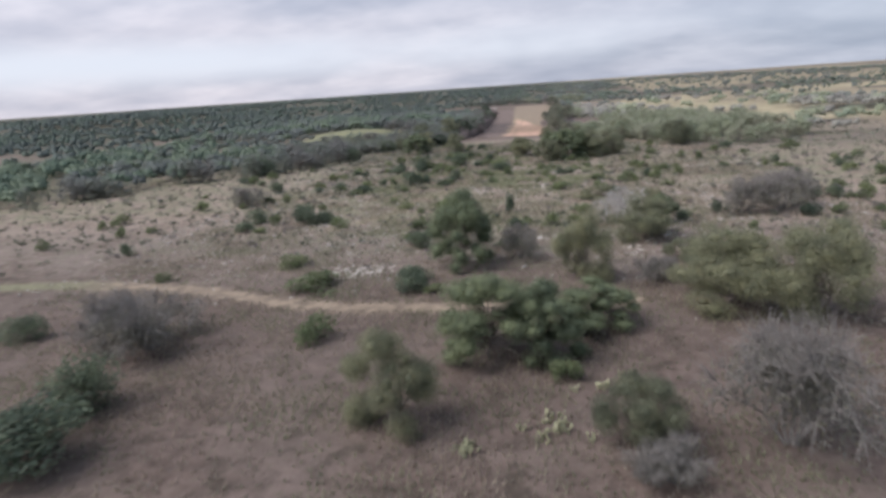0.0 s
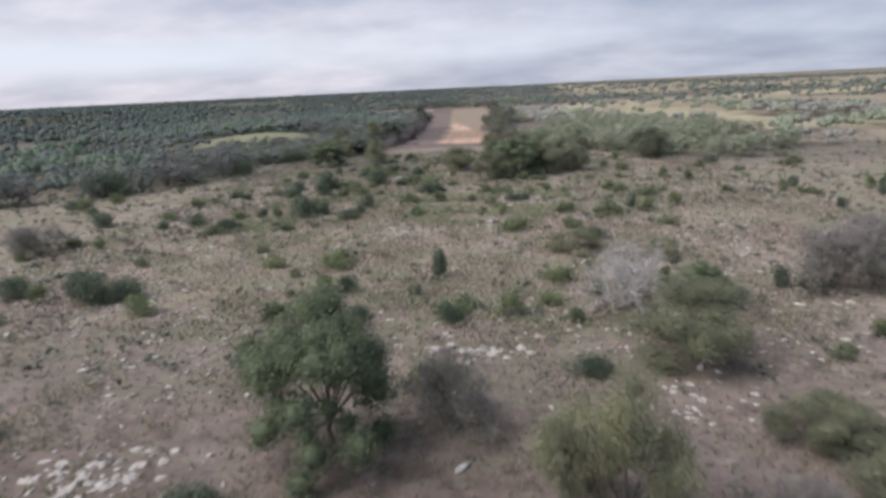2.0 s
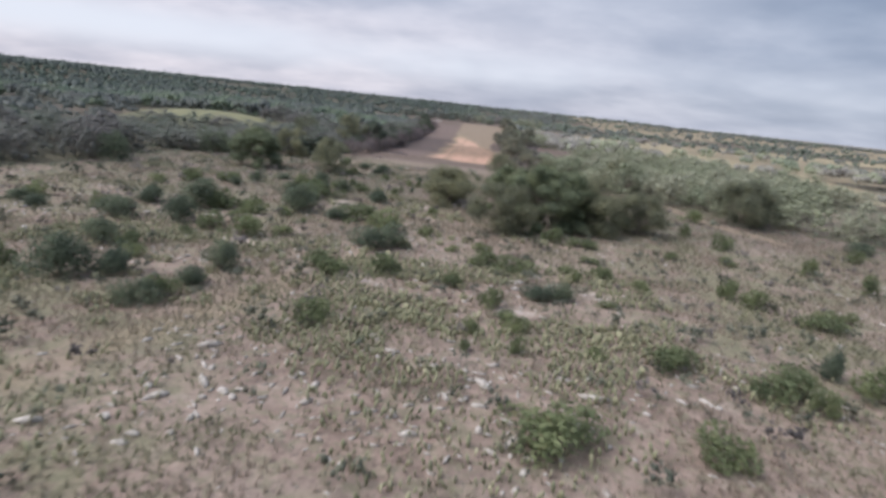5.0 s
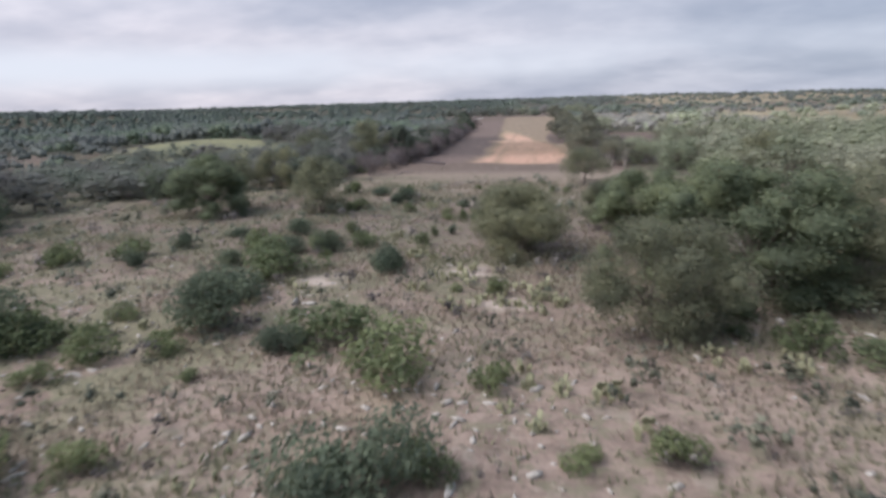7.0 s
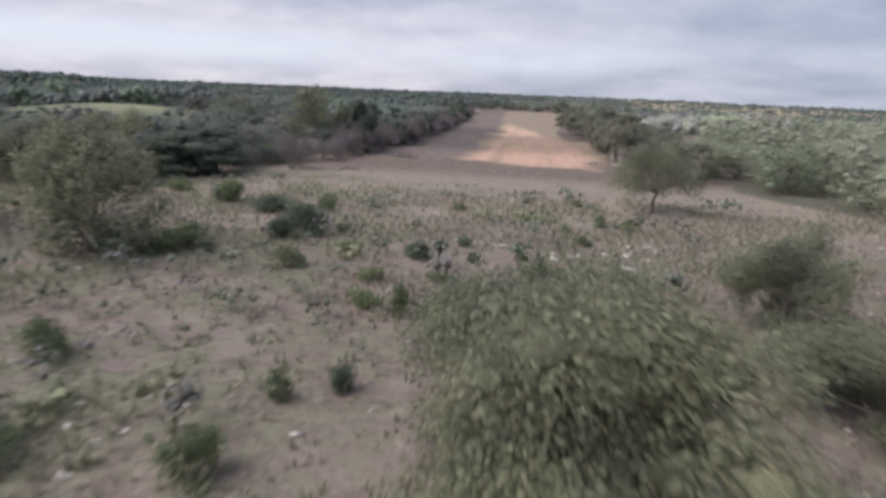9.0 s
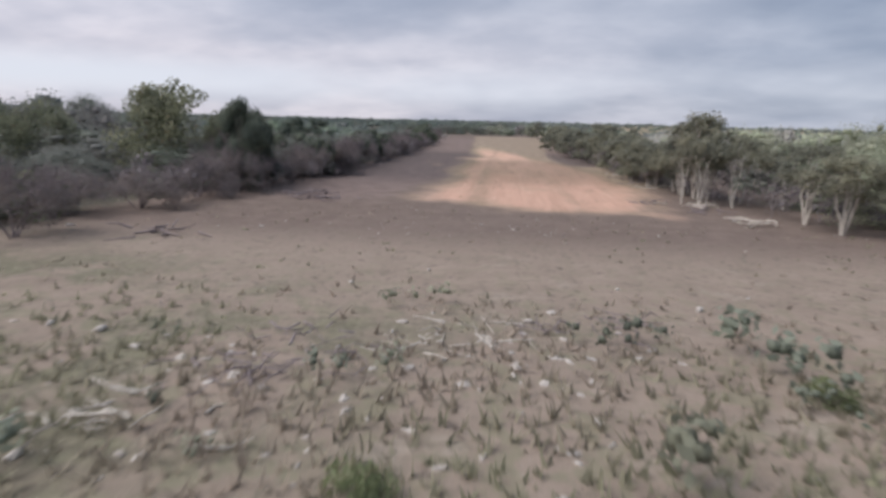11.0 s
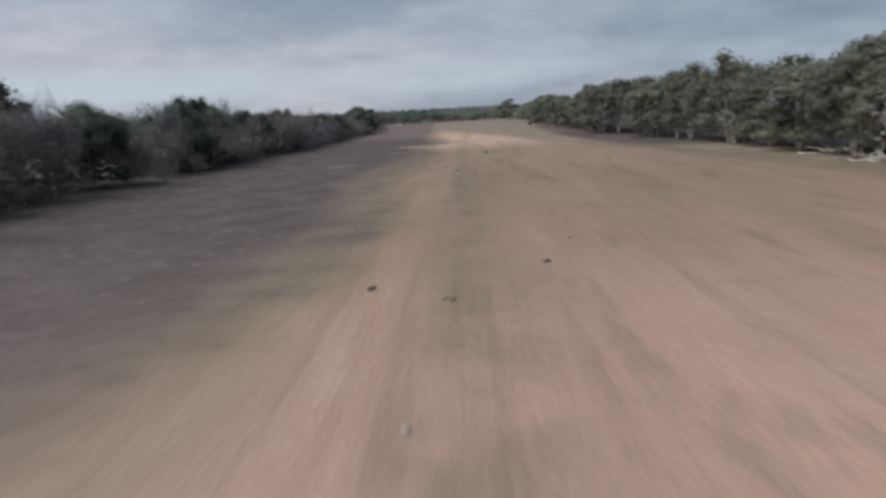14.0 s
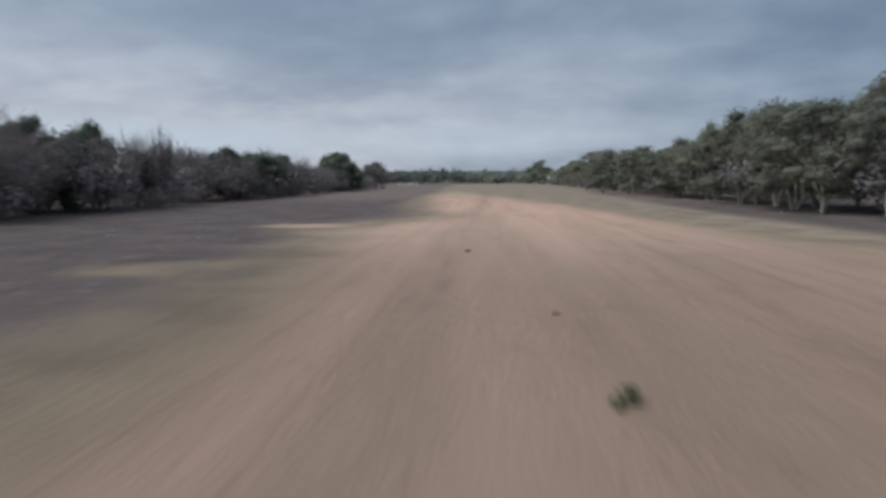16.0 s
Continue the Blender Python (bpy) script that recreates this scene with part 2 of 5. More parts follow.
    c = k.mix(k.math("MULTIPLY", k.step(tuft, 0.54, 0.66), 0.65), c, sage)
    c = k.mix(k.math("MULTIPLY", k.step(tuft, 0.44, 0.33), 0.7), c, (0.072, 0.060, 0.050))
    clump = k.noise(1.7, 5, 0.62)
    in_scrub = k.math("MULTIPLY", k.step(spot.outputs[1], 34, 60), k.step(spot.outputs[1], 168, 150))
    c = k.mix(k.math("MULTIPLY", k.step(k.math("ADD", spot.outputs[1], k.math("MULTIPLY", n_big, 12.0)), 60, 78), k.step(spot.outputs[1], 130, 112)), c, k.mix(1.0, c, (1.44, 1.43, 1.38), "MULTIPLY"))
    c = k.mix(k.math("MULTIPLY", k.math("MULTIPLY", k.step(clump, 0.50, 0.60), 0.62), in_scrub), c, k.mix(n_fine, (0.150, 0.150, 0.098), (0.250, 0.236, 0.160)))
    c = k.mix(k.math("MULTIPLY", k.math("MULTIPLY", k.step(k.noise(0.75, 5, 0.66), 0.56, 0.66), k.math("SUBTRACT", 0.7, k.math("MULTIPLY", green, 0.75), True)), in_scrub), c, k.mix(n_fine, (0.29, 0.245, 0.205), (0.43, 0.380, 0.325)))
    dirt = k.mix(k.step(streak, 0.25, 0.75), (0.475, 0.300, 0.224), (0.555, 0.352, 0.266))
    dirt = k.mix(k.math("MULTIPLY", k.step(k.noise(0.35, 5, 0.6, None, (1.0, 0.45, 1)), 0.5, 0.68), 0.45), dirt, (0.385, 0.285, 0.205))
    dirt = k.mix(k.math("MULTIPLY", k.step(n_mid, 0.5, 0.75), 0.3), dirt, (0.54, 0.39, 0.305))
    scuff = k.noise(0.8, 6, 0.7, None, (1.3, 0.35, 1))
    dirt = k.mix(k.math("MULTIPLY", k.step(scuff, 0.55, 0.68), 0.55), dirt, (0.30, 0.218, 0.160))
    dirt = k.mix(k.math("MULTIPLY", k.step(scuff, 0.44, 0.34), 0.5), dirt, (0.60, 0.415, 0.325))
    dirt = k.mix(k.math("MULTIPLY", k.step(n_fine, 0.48, 0.3), 0.2), dirt, (0.29, 0.20, 0.15))
    tan = k.mix(k.step(n_mid, 0.35, 0.65), (0.24, 0.188, 0.138), (0.35, 0.280, 0.208))
    straw = k.mix(k.step(n_big, 0.35, 0.65), (0.30, 0.255, 0.168), (0.43, 0.37, 0.25))
    tan = k.mix(k.step(spot.outputs[0], 30, 42), tan, straw)
    tan = k.mix(k.step(spot.outputs[0], -34, -42), tan, k.mix(n_mid, (0.175, 0.180, 0.105), (0.27, 0.268, 0.165)))
    c = k.mix(k.step(k.math("ADD", track, k.math("MULTIPLY", k.math("SUBTRACT", n_mid, 0.5), 0.5)), 0.25, 0.75), c, tan)
    far_on = k.n.new("ShaderNodeSeparateXYZ")
    k.l.new(k.place(), far_on.inputs[0])
    worn = k.mix(k.step(streak, 0.25, 0.75), (0.298, 0.218, 0.165), (0.364, 0.268, 0.202))
    worn = k.mix(k.math("MULTIPLY", k.step(k.noise(0.5, 5, 0.6, None, (1.0, 0.5, 1)), 0.48, 0.64), 0.5), worn, (0.280, 0.226, 0.158))
    worn = k.mix(k.math("MULTIPLY", k.step(n_mid, 0.5, 0.3), 0.4), worn, (0.215, 0.170, 0.122))
    worn = k.mix(k.math("MULTIPLY", k.step(scuff, 0.54, 0.68), 0.6), worn, (0.185, 0.150, 0.108))
    worn = k.mix(k.math("MULTIPLY", k.step(k.noise(0.22, 4, 0.6, None, (2.2, 0.25, 1)), 0.46, 0.6), 0.6), worn, (0.44, 0.305, 0.240))
    dirt = k.mix(k.math("MULTIPLY", k.step(k.math("ADD", far_on.outputs[1], k.math("MULTIPLY", n_big, 14.0)), 189, 204), k.math("SUBTRACT", 0.78, k.math("MULTIPLY", k.step(far_on.outputs[1], 208, 236), 0.5))), dirt, worn)
    worn = k.mix(k.math("MULTIPLY", core_at.outputs["Fac"], 0.85), worn, k.mix(k.step(n_mid, 0.3, 0.7), (0.205, 0.172, 0.118), (0.300, 0.246, 0.172)))
    worn = k.mix(k.step(far_on.outputs[1], 200, 212), worn, k.mix(1.0, worn, (0.92, 0.90, 0.90), "MULTIPLY"))
    dirt = k.mix(k.step(pale, 0.98, 0.5), dirt, worn)
    dirt = k.mix(k.math("MULTIPLY", k.step(far_on.outputs[1], 226, 268), 0.8), dirt, k.mix(n_mid, (0.235, 0.192, 0.132), (0.335, 0.276, 0.192)))
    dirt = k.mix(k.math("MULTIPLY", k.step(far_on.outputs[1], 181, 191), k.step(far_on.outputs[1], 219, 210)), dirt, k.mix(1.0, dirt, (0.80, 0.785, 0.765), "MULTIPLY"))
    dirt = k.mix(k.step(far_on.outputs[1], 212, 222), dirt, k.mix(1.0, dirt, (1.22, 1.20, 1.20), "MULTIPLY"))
    dirt = k.mix(k.math("MULTIPLY", line_at.outputs["Fac"], k.step(k.math("ADD", n_mid, k.math("MULTIPLY", n_fine, 0.4)), 0.5, 0.8)), dirt, (0.165, 0.148, 0.096))
    # Verge colour: brown, darker between about y 184 and 246, with pale flecks.
    verge_tone = k.mix(k.step(n_mid, 0.3, 0.7), (0.140, 0.106, 0.095), (0.235, 0.178, 0.158))
    verge_tone = k.mix(k.math("MULTIPLY", k.step(k.math("ADD", spot.outputs[1], k.math("MULTIPLY", n_mid, 10.0)), 184, 198), k.step(spot.outputs[1], 246, 230)), verge_tone, k.mix(k.step(n_mid, 0.3, 0.7), (0.074, 0.058, 0.057), (0.130, 0.102, 0.098)))
    verge_tone = k.mix(k.math("MULTIPLY", k.step(n_fine, 0.56, 0.70), 0.7), verge_tone, (0.33, 0.262, 0.222))
    c = k.mix(k.math("MULTIPLY", k.step(k.math("ADD", verge, k.math("MULTIPLY", k.math("SUBTRACT", n_mid, 0.5), 0.8)), 0.25, 0.75), 0.9), c, verge_tone)
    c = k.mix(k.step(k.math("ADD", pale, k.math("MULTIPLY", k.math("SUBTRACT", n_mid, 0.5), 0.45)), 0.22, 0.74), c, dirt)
    marks = k.noise(1.0, 4, 0.65, None, (3.4, 0.10, 1))
    on_strip = k.step(pale, 0.3, 0.7)
    c = k.mix(k.math("MULTIPLY", k.math("MULTIPLY", k.step(marks, 0.54, 0.66), 0.38), on_strip), c, k.mix(1.0, c, (0.70, 0.70, 0.68), "MULTIPLY"))
    c = k.mix(k.math("MULTIPLY", k.math("MULTIPLY", k.step(marks, 0.44, 0.33), 0.30), on_strip), c, k.mix(1.0, c, (1.18, 1.17, 1.18), "MULTIPLY"))
    stone = k.mix(k.step(n_fine, 0.3, 0.65), (0.34, 0.275, 0.24), (0.58, 0.50, 0.445))
    c = k.mix(k.step(k.math("ADD", lime, k.math("MULTIPLY", k.math("SUBTRACT", n_mid, 0.5), 0.9)), 0.38, 0.85), c, stone)
    c = k.mix(k.math("MULTIPLY", k.step(n_grit, 0.62, 0.72), k.step(pale, 0.6, 0.2)), c, k.mix(0.5, c, (0.42, 0.38, 0.34)))
    k.bump(k.math("ADD", n_fine, k.math("MULTIPLY", n_grit, 0.4)), 0.4, 0.06)
    return k.colour(c)


GROUND = ground_material()


def stone_material():
    k = Mat("limestone", 0.9)
    own = k.n.new("ShaderNodeNewGeometry").outputs["Random Per Island"]
    g = k.noise(7.0, 5, 0.6)
    c = k.mix(k.step(g, 0.3, 0.7), (0.33, 0.305, 0.28), (0.64, 0.61, 0.57))
    c = k.mix(k.math("MULTIPLY", own, 0.5), c, (0.34, 0.30, 0.265))
    k.bump(g, 0.6, 0.05)
    return k.colour(c)


STONE = stone_material()


def pad_material():
    k = Mat("cactus_pad", 0.6)
    own = k.n.new("ShaderNodeObjectInfo").outputs["Random"]
    leaf = k.n.new("ShaderNodeNewGeometry").outputs["Random Per Island"]
    c = k.mix(k.math("MULTIPLY", k.math("ADD", own, leaf), 0.5), (0.150, 0.165, 0.105), (0.275, 0.285, 0.175))
    c = k.mix(k.math("MULTIPLY", k.step(leaf, 0.72, 1.0), 0.8), c, (0.40, 0.385, 0.265))
    spots = k.noise(38.0, 2, 0.5, k.place(True))
    c = k.mix(k.step(spots, 0.6, 0.68), c, (0.42, 0.38, 0.24))
    k.bump(spots, 0.3, 0.01)
    return k.colour(c)


PAD = pad_material()


def tuft_material():
    k = Mat("dry_grass", 0.9)
    leaf = k.n.new("ShaderNodeNewGeometry").outputs["Random Per Island"]
    c = k.mix(leaf, (0.23, 0.192, 0.158), (0.45, 0.385, 0.315))
    c = k.mix(k.step(k.noise(0.15, 4), 0.42, 0.62), c, k.mix(leaf, (0.190, 0.195, 0.130), (0.345, 0.342, 0.235)))
    k.colour(c)
    return k.thin(c, 0.4)


TUFT = tuft_material()


def plain(name, a, b, rough=0.6, scale=4.0):
    k = Mat(name, rough)
    return k.colour(k.mix(k.noise(scale, 4, 0.6, k.place(True)), a, b))


# ---- numbers that vary ----


def vnoise(x, y, seed=0):
    """Smooth value noise on arrays, 0 to 1."""
    xi, yi = np.floor(x).astype(np.int64), np.floor(y).astype(np.int64)
    fx, fy = x - xi, y - yi
    fx, fy = fx * fx * (3 - 2 * fx), fy * fy * (3 - 2 * fy)

    def corner(a, b):
        h = (a * 374761393 + b * 668265263 + seed * 974634217) & 0x7FFFFFFF
        h = ((h ^ (h >> 13)) * 1274126177) & 0x7FFFFFFF
        return ((h ^ (h >> 16)) & 0xFFFF) / 65535.0

    top = corner(xi, yi) * (1 - fx) + corner(xi + 1, yi) * fx
    low_ = corner(xi, yi + 1) * (1 - fx) + corner(xi + 1, yi + 1) * fx
    return top * (1 - fy) + low_ * fy


def fbm(x, y, seed=0, octaves=4):
    total, amp, norm = 0.0, 1.0, 0.0
    for o in range(octaves):
        total = total + amp * vnoise(x * 2**o, y * 2**o, seed + o)
        norm += amp
        amp *= 0.5
    return total / norm


def smooth(v, lo, hi):
    u = np.clip((np.asarray(v, float) - lo) / (hi - lo), 0, 1)
    return u * u * (3 - 2 * u)


def bend(y, ys, xs):
    return np.interp(y, ys, xs)


# edges of the strip and of the woods along it: x at given y
def strip_left(y):
    return bend(y, (165, 178, 190, 198, 204, 211, 216, 219, 221, 224, 232, 245, 262, 320, 420), (-14.0, -14.2, -12.7, -13.6, -13.6, -13.0, -13.4, -14.2, -13.4, -12.4, -13.7, -14.8, -15.6, -18, -26))


def strip_right(y):
    return bend(y, (165, 172, 180, 198, 210, 218, 235, 250, 270, 320, 420), (-2.5, -0.5, 0.4, 0.4, -1.6, -3.6, -7, -9.5, -12.5, -15, -20))


def woods_left(y):
    return bend(y, (70, 84, 97, 110, 122, 147, 157, 165, 190, 206, 218, 226, 240, 280, 320, 430), (-95, -76, -66, -52, -42, -37, -30, -24, -20.3, -21.6, -21.6, -21.2, -22.6, -25, -33, -46))


def woods_right(y):
    return bend(y, (120, 130, 140, 150, 165, 174, 182, 200, 210, 218, 226, 240, 250, 320, 430), (60, 34, 22, 13, 4.5, 2.4, 1.0, 0.6, 0.2, -0.3, -0.6, -0.2, 0.6, 3, 3))


def height(x, y):
    """The lie of the land."""
    x, y = np.asarray(x, float), np.asarray(y, float)
    r = np.hypot(x, y - 150)
    flat = np.clip((r - 300) / 200, 0, 1)
    z = 0.22 * (fbm(x * 0.09, y * 0.09, 3) - 0.5) * (1 - smooth(y, 158, 172) * (1 - flat))
    z = z + 9.2 * smooth(r, 290, 780) * (1 - 0.32 * smooth(x / (r + 1), 0.05, 0.5)) + flat * 5.0 * (fbm(x * 0.004 + 9, y * 0.004, 8, 3) - 0.5)
    d = np.hypot((x + 330) / 90.0, (y - 430) / 60.0)
    z = z + 3.0 * np.exp(-(((x + 64) / 22) ** 2) - ((y - 197) / 13) ** 2)
    return z + 6.5 * (1 - smooth(d, 0.55, 1.25))


# ---- ground ----
def graded(lo, hi, step, reach):
    mid = np.arange(lo, hi + step / 2, step)
    far = [step]
    while sum(far) < reach:
        far.append(far[-1] * 1.22)
    far = np.cumsum(far)
    return np.concatenate([lo - far[::-1], mid, hi + far])


def grid_mesh(name, xs, ys):
    gx, gy = np.meshgrid(xs, ys)
    gx, gy = gx.ravel(), gy.ravel()
    nx, ny = len(xs), len(ys)
    a = (np.arange(ny - 1)[:, None] * nx + np.arange(nx - 1)[None]).ravel()
    quads = np.stack([a, a + 1, a + 1 + nx, a + nx], 1)
    me = bpy.data.meshes.new(name)
    me.vertices.add(len(gx))
    me.vertices.foreach_set("co", np.stack([gx, gy, height(gx, gy)], 1).ravel())
    fill_faces(me, quads)
    return me, gx, gy


def fill_faces(me, faces):
    n, k = faces.shape
    me.loops.add(n * k)
    me.loops.foreach_set("vertex_index", faces.astype(np.int32).ravel())
    me.polygons.add(n)
    me.polygons.foreach_set("loop_start", (np.arange(n) * k).astype(np.int32))
    me.update(calc_edges=True)


def near_line(x, y, way):
    """The distance to a line of points."""
    best = np.full(x.shape, 1e9)
    for (ax, ay), (bx, by) in zip(way, way[1:]):
        u = np.clip(((x - ax) * (bx - ax) + (y - ay) * (by - ay)) / ((bx - ax) ** 2 + (by - ay) ** 2), 0, 1)
        best = np.minimum(best, np.hypot(x - ax - u * (bx - ax), y - ay - u * (by - ay)))
    return best


TRACK = ((-60, 42), (-39, 43), (-29, 42), (-23.3, 40.2), (-18.4, 38.4), (-13, 37.5), (-6, 37.8), (6, 39))
TRAIL = ((-24, 62), (-19.4, 67.9), (-17.6, 76), (-13, 88), (-9, 100), (-8, 112))
BANK = ((17.5, 149), (20.8, 142), (22, 134), (27, 125))
BARE = ((-16.5, 101.5, 2.6, 1.4), (-7.8, 97.0, 3.2, 2.0), (1.0, 94.4, 2.0, 1.5), (-10.3, 97.1, 2, 1.2),
        (-14.4, 119.5, 2.2, 1.6), (-5.6, 116.8, 2.2, 1.4), (-7.5, 121.5, 1.8, 2.2), (5.9, 99.3, 2.5, 1.2), (-24, 64, 3, 1.0))
RUTS = ((-10.3, 0.30), (-5.2, 0.16), (-7.6, 0.10))


def open_field(x, y):
    """The pale pasture beyond the belt of woods on the right."""
    front = x - (26 + 0.2 * (294 - y)) + 10 * (fbm(x * 0.03, y * 0.03, 69) - 0.5)
    return smooth(front, 0, 5) * smooth(y, 172, 182) * (1 - smooth(y, 400, 440)) * (1 - smooth(x, 78, 92))


def woods_density(x, y):
    """Where trees stand close, 0 to 1."""
    ragged = 16 * (fbm(x * 0.06, y * 0.06, 65) - 0.5) * (1 - smooth(y, 140, 160))
    left = smooth(woods_left(y) - x + ragged, 1.0, 4.0) * smooth(y + ragged, 68, 78)
    right = smooth(x - woods_right(y) - 2.6 * smooth(y, 162, 168), 0.2, 2.2) * smooth(y, 122, 130) * (1 - 0.95 * open_field(x, y))
    end = smooth(y, 424, 436)
    d = np.maximum(np.maximum(left, right), end)
    gaps = smooth(fbm(x * 0.018, y * 0.026, 61), 0.34, 0.46)
    meadow = np.exp(-(((x + 62) / 18) ** 4) - ((y - 189) / 11) ** 4)
    open_right = smooth(x, 52, 90) * smooth(fbm(x * 0.010, y * 0.018, 77), 0.30, 0.46)
    parkland = smooth(fbm(x * 0.035 + 4, y * 0.065, 67), 0.44, 0.52)
    clumps = 1 - (1 - parkland) * (1 - smooth(y, 150, 170)) * smooth(np.abs(x + 8), 10, 20)
    west = smooth(-x, 30, 44) * smooth(y, 66, 76) * (1 - smooth(y, 165, 180)) * (1 - smooth(-x, 150, 180))
    gaps, clumps = np.maximum(gaps, 0.9 * west), np.maximum(clumps, 0.85 * west)
    return d * gaps * clumps * (1 - meadow) * (1 - 0.75 * open_right)


def cover(x, y):
    """How much pale dirt, green sward, limestone and tan track lies at each place."""
    wob = (fbm(x * 0.35, y * 0.35, 21) - 0.5) * 3.0
    inside = np.minimum(x - strip_left(y), strip_right(y) - x)
    drift = (fbm(x * 0.10 + 7, y * 0.045, 25) - 0.5) * (7.0 - 6.0 * smooth(y, 183, 194))
    ahead = y - (173.0 - 0.9 * (x + 9.0) * 0.35) + wob * 0.8
    calm = smooth(y, 181, 192)
    pale = (0.5 * smooth(inside + wob * (0.6 - 0.3 * calm), -1.4, 0.6) + 0.5 * smooth(inside + wob * (0.9 - 0.6 * calm) + 0.4 * drift, 0.2, 2.6)) * smooth(ahead + 0.8 * wob, -2.4, 2.6) * (1 - 0.75 * smooth(y, 245, 285))
    for rut, worn_by in RUTS:
        pale = pale * (1 - worn_by * np.exp(-(((x - rut - 0.3 * np.sin(y * 0.05)) / 0.35) ** 2)))
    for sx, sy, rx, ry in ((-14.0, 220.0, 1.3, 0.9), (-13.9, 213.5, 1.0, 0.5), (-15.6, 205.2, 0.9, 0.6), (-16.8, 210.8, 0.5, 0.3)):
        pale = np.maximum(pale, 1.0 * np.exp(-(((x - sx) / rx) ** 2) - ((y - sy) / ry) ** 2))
    far_field = open_field(x, y) * smooth(fbm(x * 0.05, y * 0.03, 23), 0.25, 0.45)
    far_field = np.maximum(far_field, np.exp(-(((x - 190) / 90) ** 4) - ((y - 430) / 40) ** 4))
    green = 0.60 * smooth(fbm(x * 0.03, y * 0.03, 31), 0.34, 0.58) + 0.30 * smooth(x, -2, 18) * smooth(y, 70, 100)
    pasture = np.exp(-(((x + 62) / 19) ** 4) - ((y - 189) / 12) ** 4)
    green = green + 0.45 * pasture
    green = green + 0.25 * smooth(y, 42, 110) * (1 - smooth(y, 140, 150)) + 0.35 * smooth(-x, 6, 22) * smooth(y, 62, 82)
    green = green * (1 - 0.45 * smooth(y, 112, 128)) * (1 - 0.75 * smooth(y, 152, 168) * (1 - smooth(np.abs(x + 10), 22, 40))) * (0.35 + 0.65 * smooth(y, 38, 60))
    green = green + 0.6 * np.exp(-(((x + 31) / 13) ** 2) - ((y - 156) / 9) ** 2) + 0.35 * np.exp(-(((x + 10) / 16) ** 2) - ((y - 154) / 5) ** 2)
    green = green + 0.45 * smooth(-x, 11, 17) * smooth(y, 108, 120) * (1 - smooth(y, 148, 158))
    green = np.maximum(np.minimum(green, 0.72), woods_density(x, y))
    green = np.maximum(green, smooth(np.hypot(x, y - 150), 260, 380) * (1 - 0.45 * smooth(x, 30, 70)))
    lime = np.zeros_like(x)
    for cx, cy, rx, ry in BARE:
        lime = np.maximum(lime, 0.75 * np.exp(-(((x - cx) / rx) ** 2) - ((y - cy) / ry) ** 2))
    lime = lime + 0.16 * smooth(fbm(x * 0.22, y * 0.22, 41), 0.56, 0.72) * smooth(y, 44, 60) * (1 - smooth(y, 150, 165))
    track = np.exp(-((near_line(x, y, TRACK) / 1.9) ** 2)) * 0.58
    track = np.maximum(track, 0.50 * np.exp(-((near_line(x, y, TRAIL) / 2.1) ** 2)))
    track = np.maximum(track, 0.6 * np.exp(-((near_line(x, y, BANK) / 1.8) ** 2)))
    track = np.maximum(track, np.maximum(0.85 * far_field, 0.9 * pasture))
    meadows = smooth(x, 52, 90) * smooth(fbm(x * 0.010, y * 0.018, 77), 0.30, 0.46)
    track = np.maximum(track, 0.55 * meadows)
    verge = np.minimum(x - woods_left(y), woods_right(y) - x)
    track = np.maximum(track, 0.62 * smooth(x - strip_right(y), -6, -2) * (1 - smooth(x - woods_right(y), 0.5, 2.5)) * smooth(y, 177, 190) * (1 - smooth(y, 400, 420)))
    track = np.maximum(track, 0.22 * smooth(x, -17, -11) * smooth(verge, 0, 6) * smooth(y, 176, 200) * (1 - smooth(y, 400, 420)) * smooth(fbm(x * 0.2, y * 0.05, 51), 0.35, 0.6))
    return np.stack([pale, np.clip(green, 0, 1), np.clip(lime, 0, 1), track], 1)


me, gx, gy = grid_mesh("ground", graded(-50, 40, 0.6, 4300), graded(-4, 260, 0.6, 4300))
att = me.color_attributes.new("cover", "FLOAT_COLOR", "POINT")
att.data.foreach_set("color", cover(gx, gy).ravel())
verge_att = me.attributes.new("verge", "FLOAT", "POINT")
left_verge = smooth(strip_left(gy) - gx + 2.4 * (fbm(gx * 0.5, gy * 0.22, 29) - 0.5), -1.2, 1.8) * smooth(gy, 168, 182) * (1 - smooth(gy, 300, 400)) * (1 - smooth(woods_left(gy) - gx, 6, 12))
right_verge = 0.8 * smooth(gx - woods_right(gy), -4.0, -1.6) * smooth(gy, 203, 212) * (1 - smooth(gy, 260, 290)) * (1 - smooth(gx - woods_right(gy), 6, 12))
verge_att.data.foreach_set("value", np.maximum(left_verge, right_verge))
line_att = me.attributes.new("grass_line", "FLOAT", "POINT")
line_att.data.foreach_set("value", (0.62 * np.exp(-(((gx + 10.35 + 0.2 * np.sin(gy * 0.13)) / 0.5) ** 2)) + 0.35 * np.exp(-(((gx + 5.4 + 0.02 * (gy - 190)) / 0.4) ** 2))) * smooth(gy, 160, 176) * (1 - 0.75 * smooth(gy, 192, 206)))
core_att = me.attributes.new("worn_core", "FLOAT", "POINT")
core_att.data.foreach_set("value", smooth(np.abs(gx + 9.0) + 1.2 * (fbm(gx * 0.4, gy * 0.1, 27) - 0.5), 1.3, 3.0) * smooth(gy, 180, 190))
me.polygons.foreach_set("use_smooth", np.ones(len(me.polygons), bool))
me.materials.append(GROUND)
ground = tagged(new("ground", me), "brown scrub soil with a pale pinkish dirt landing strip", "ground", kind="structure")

# ---- plant building ----


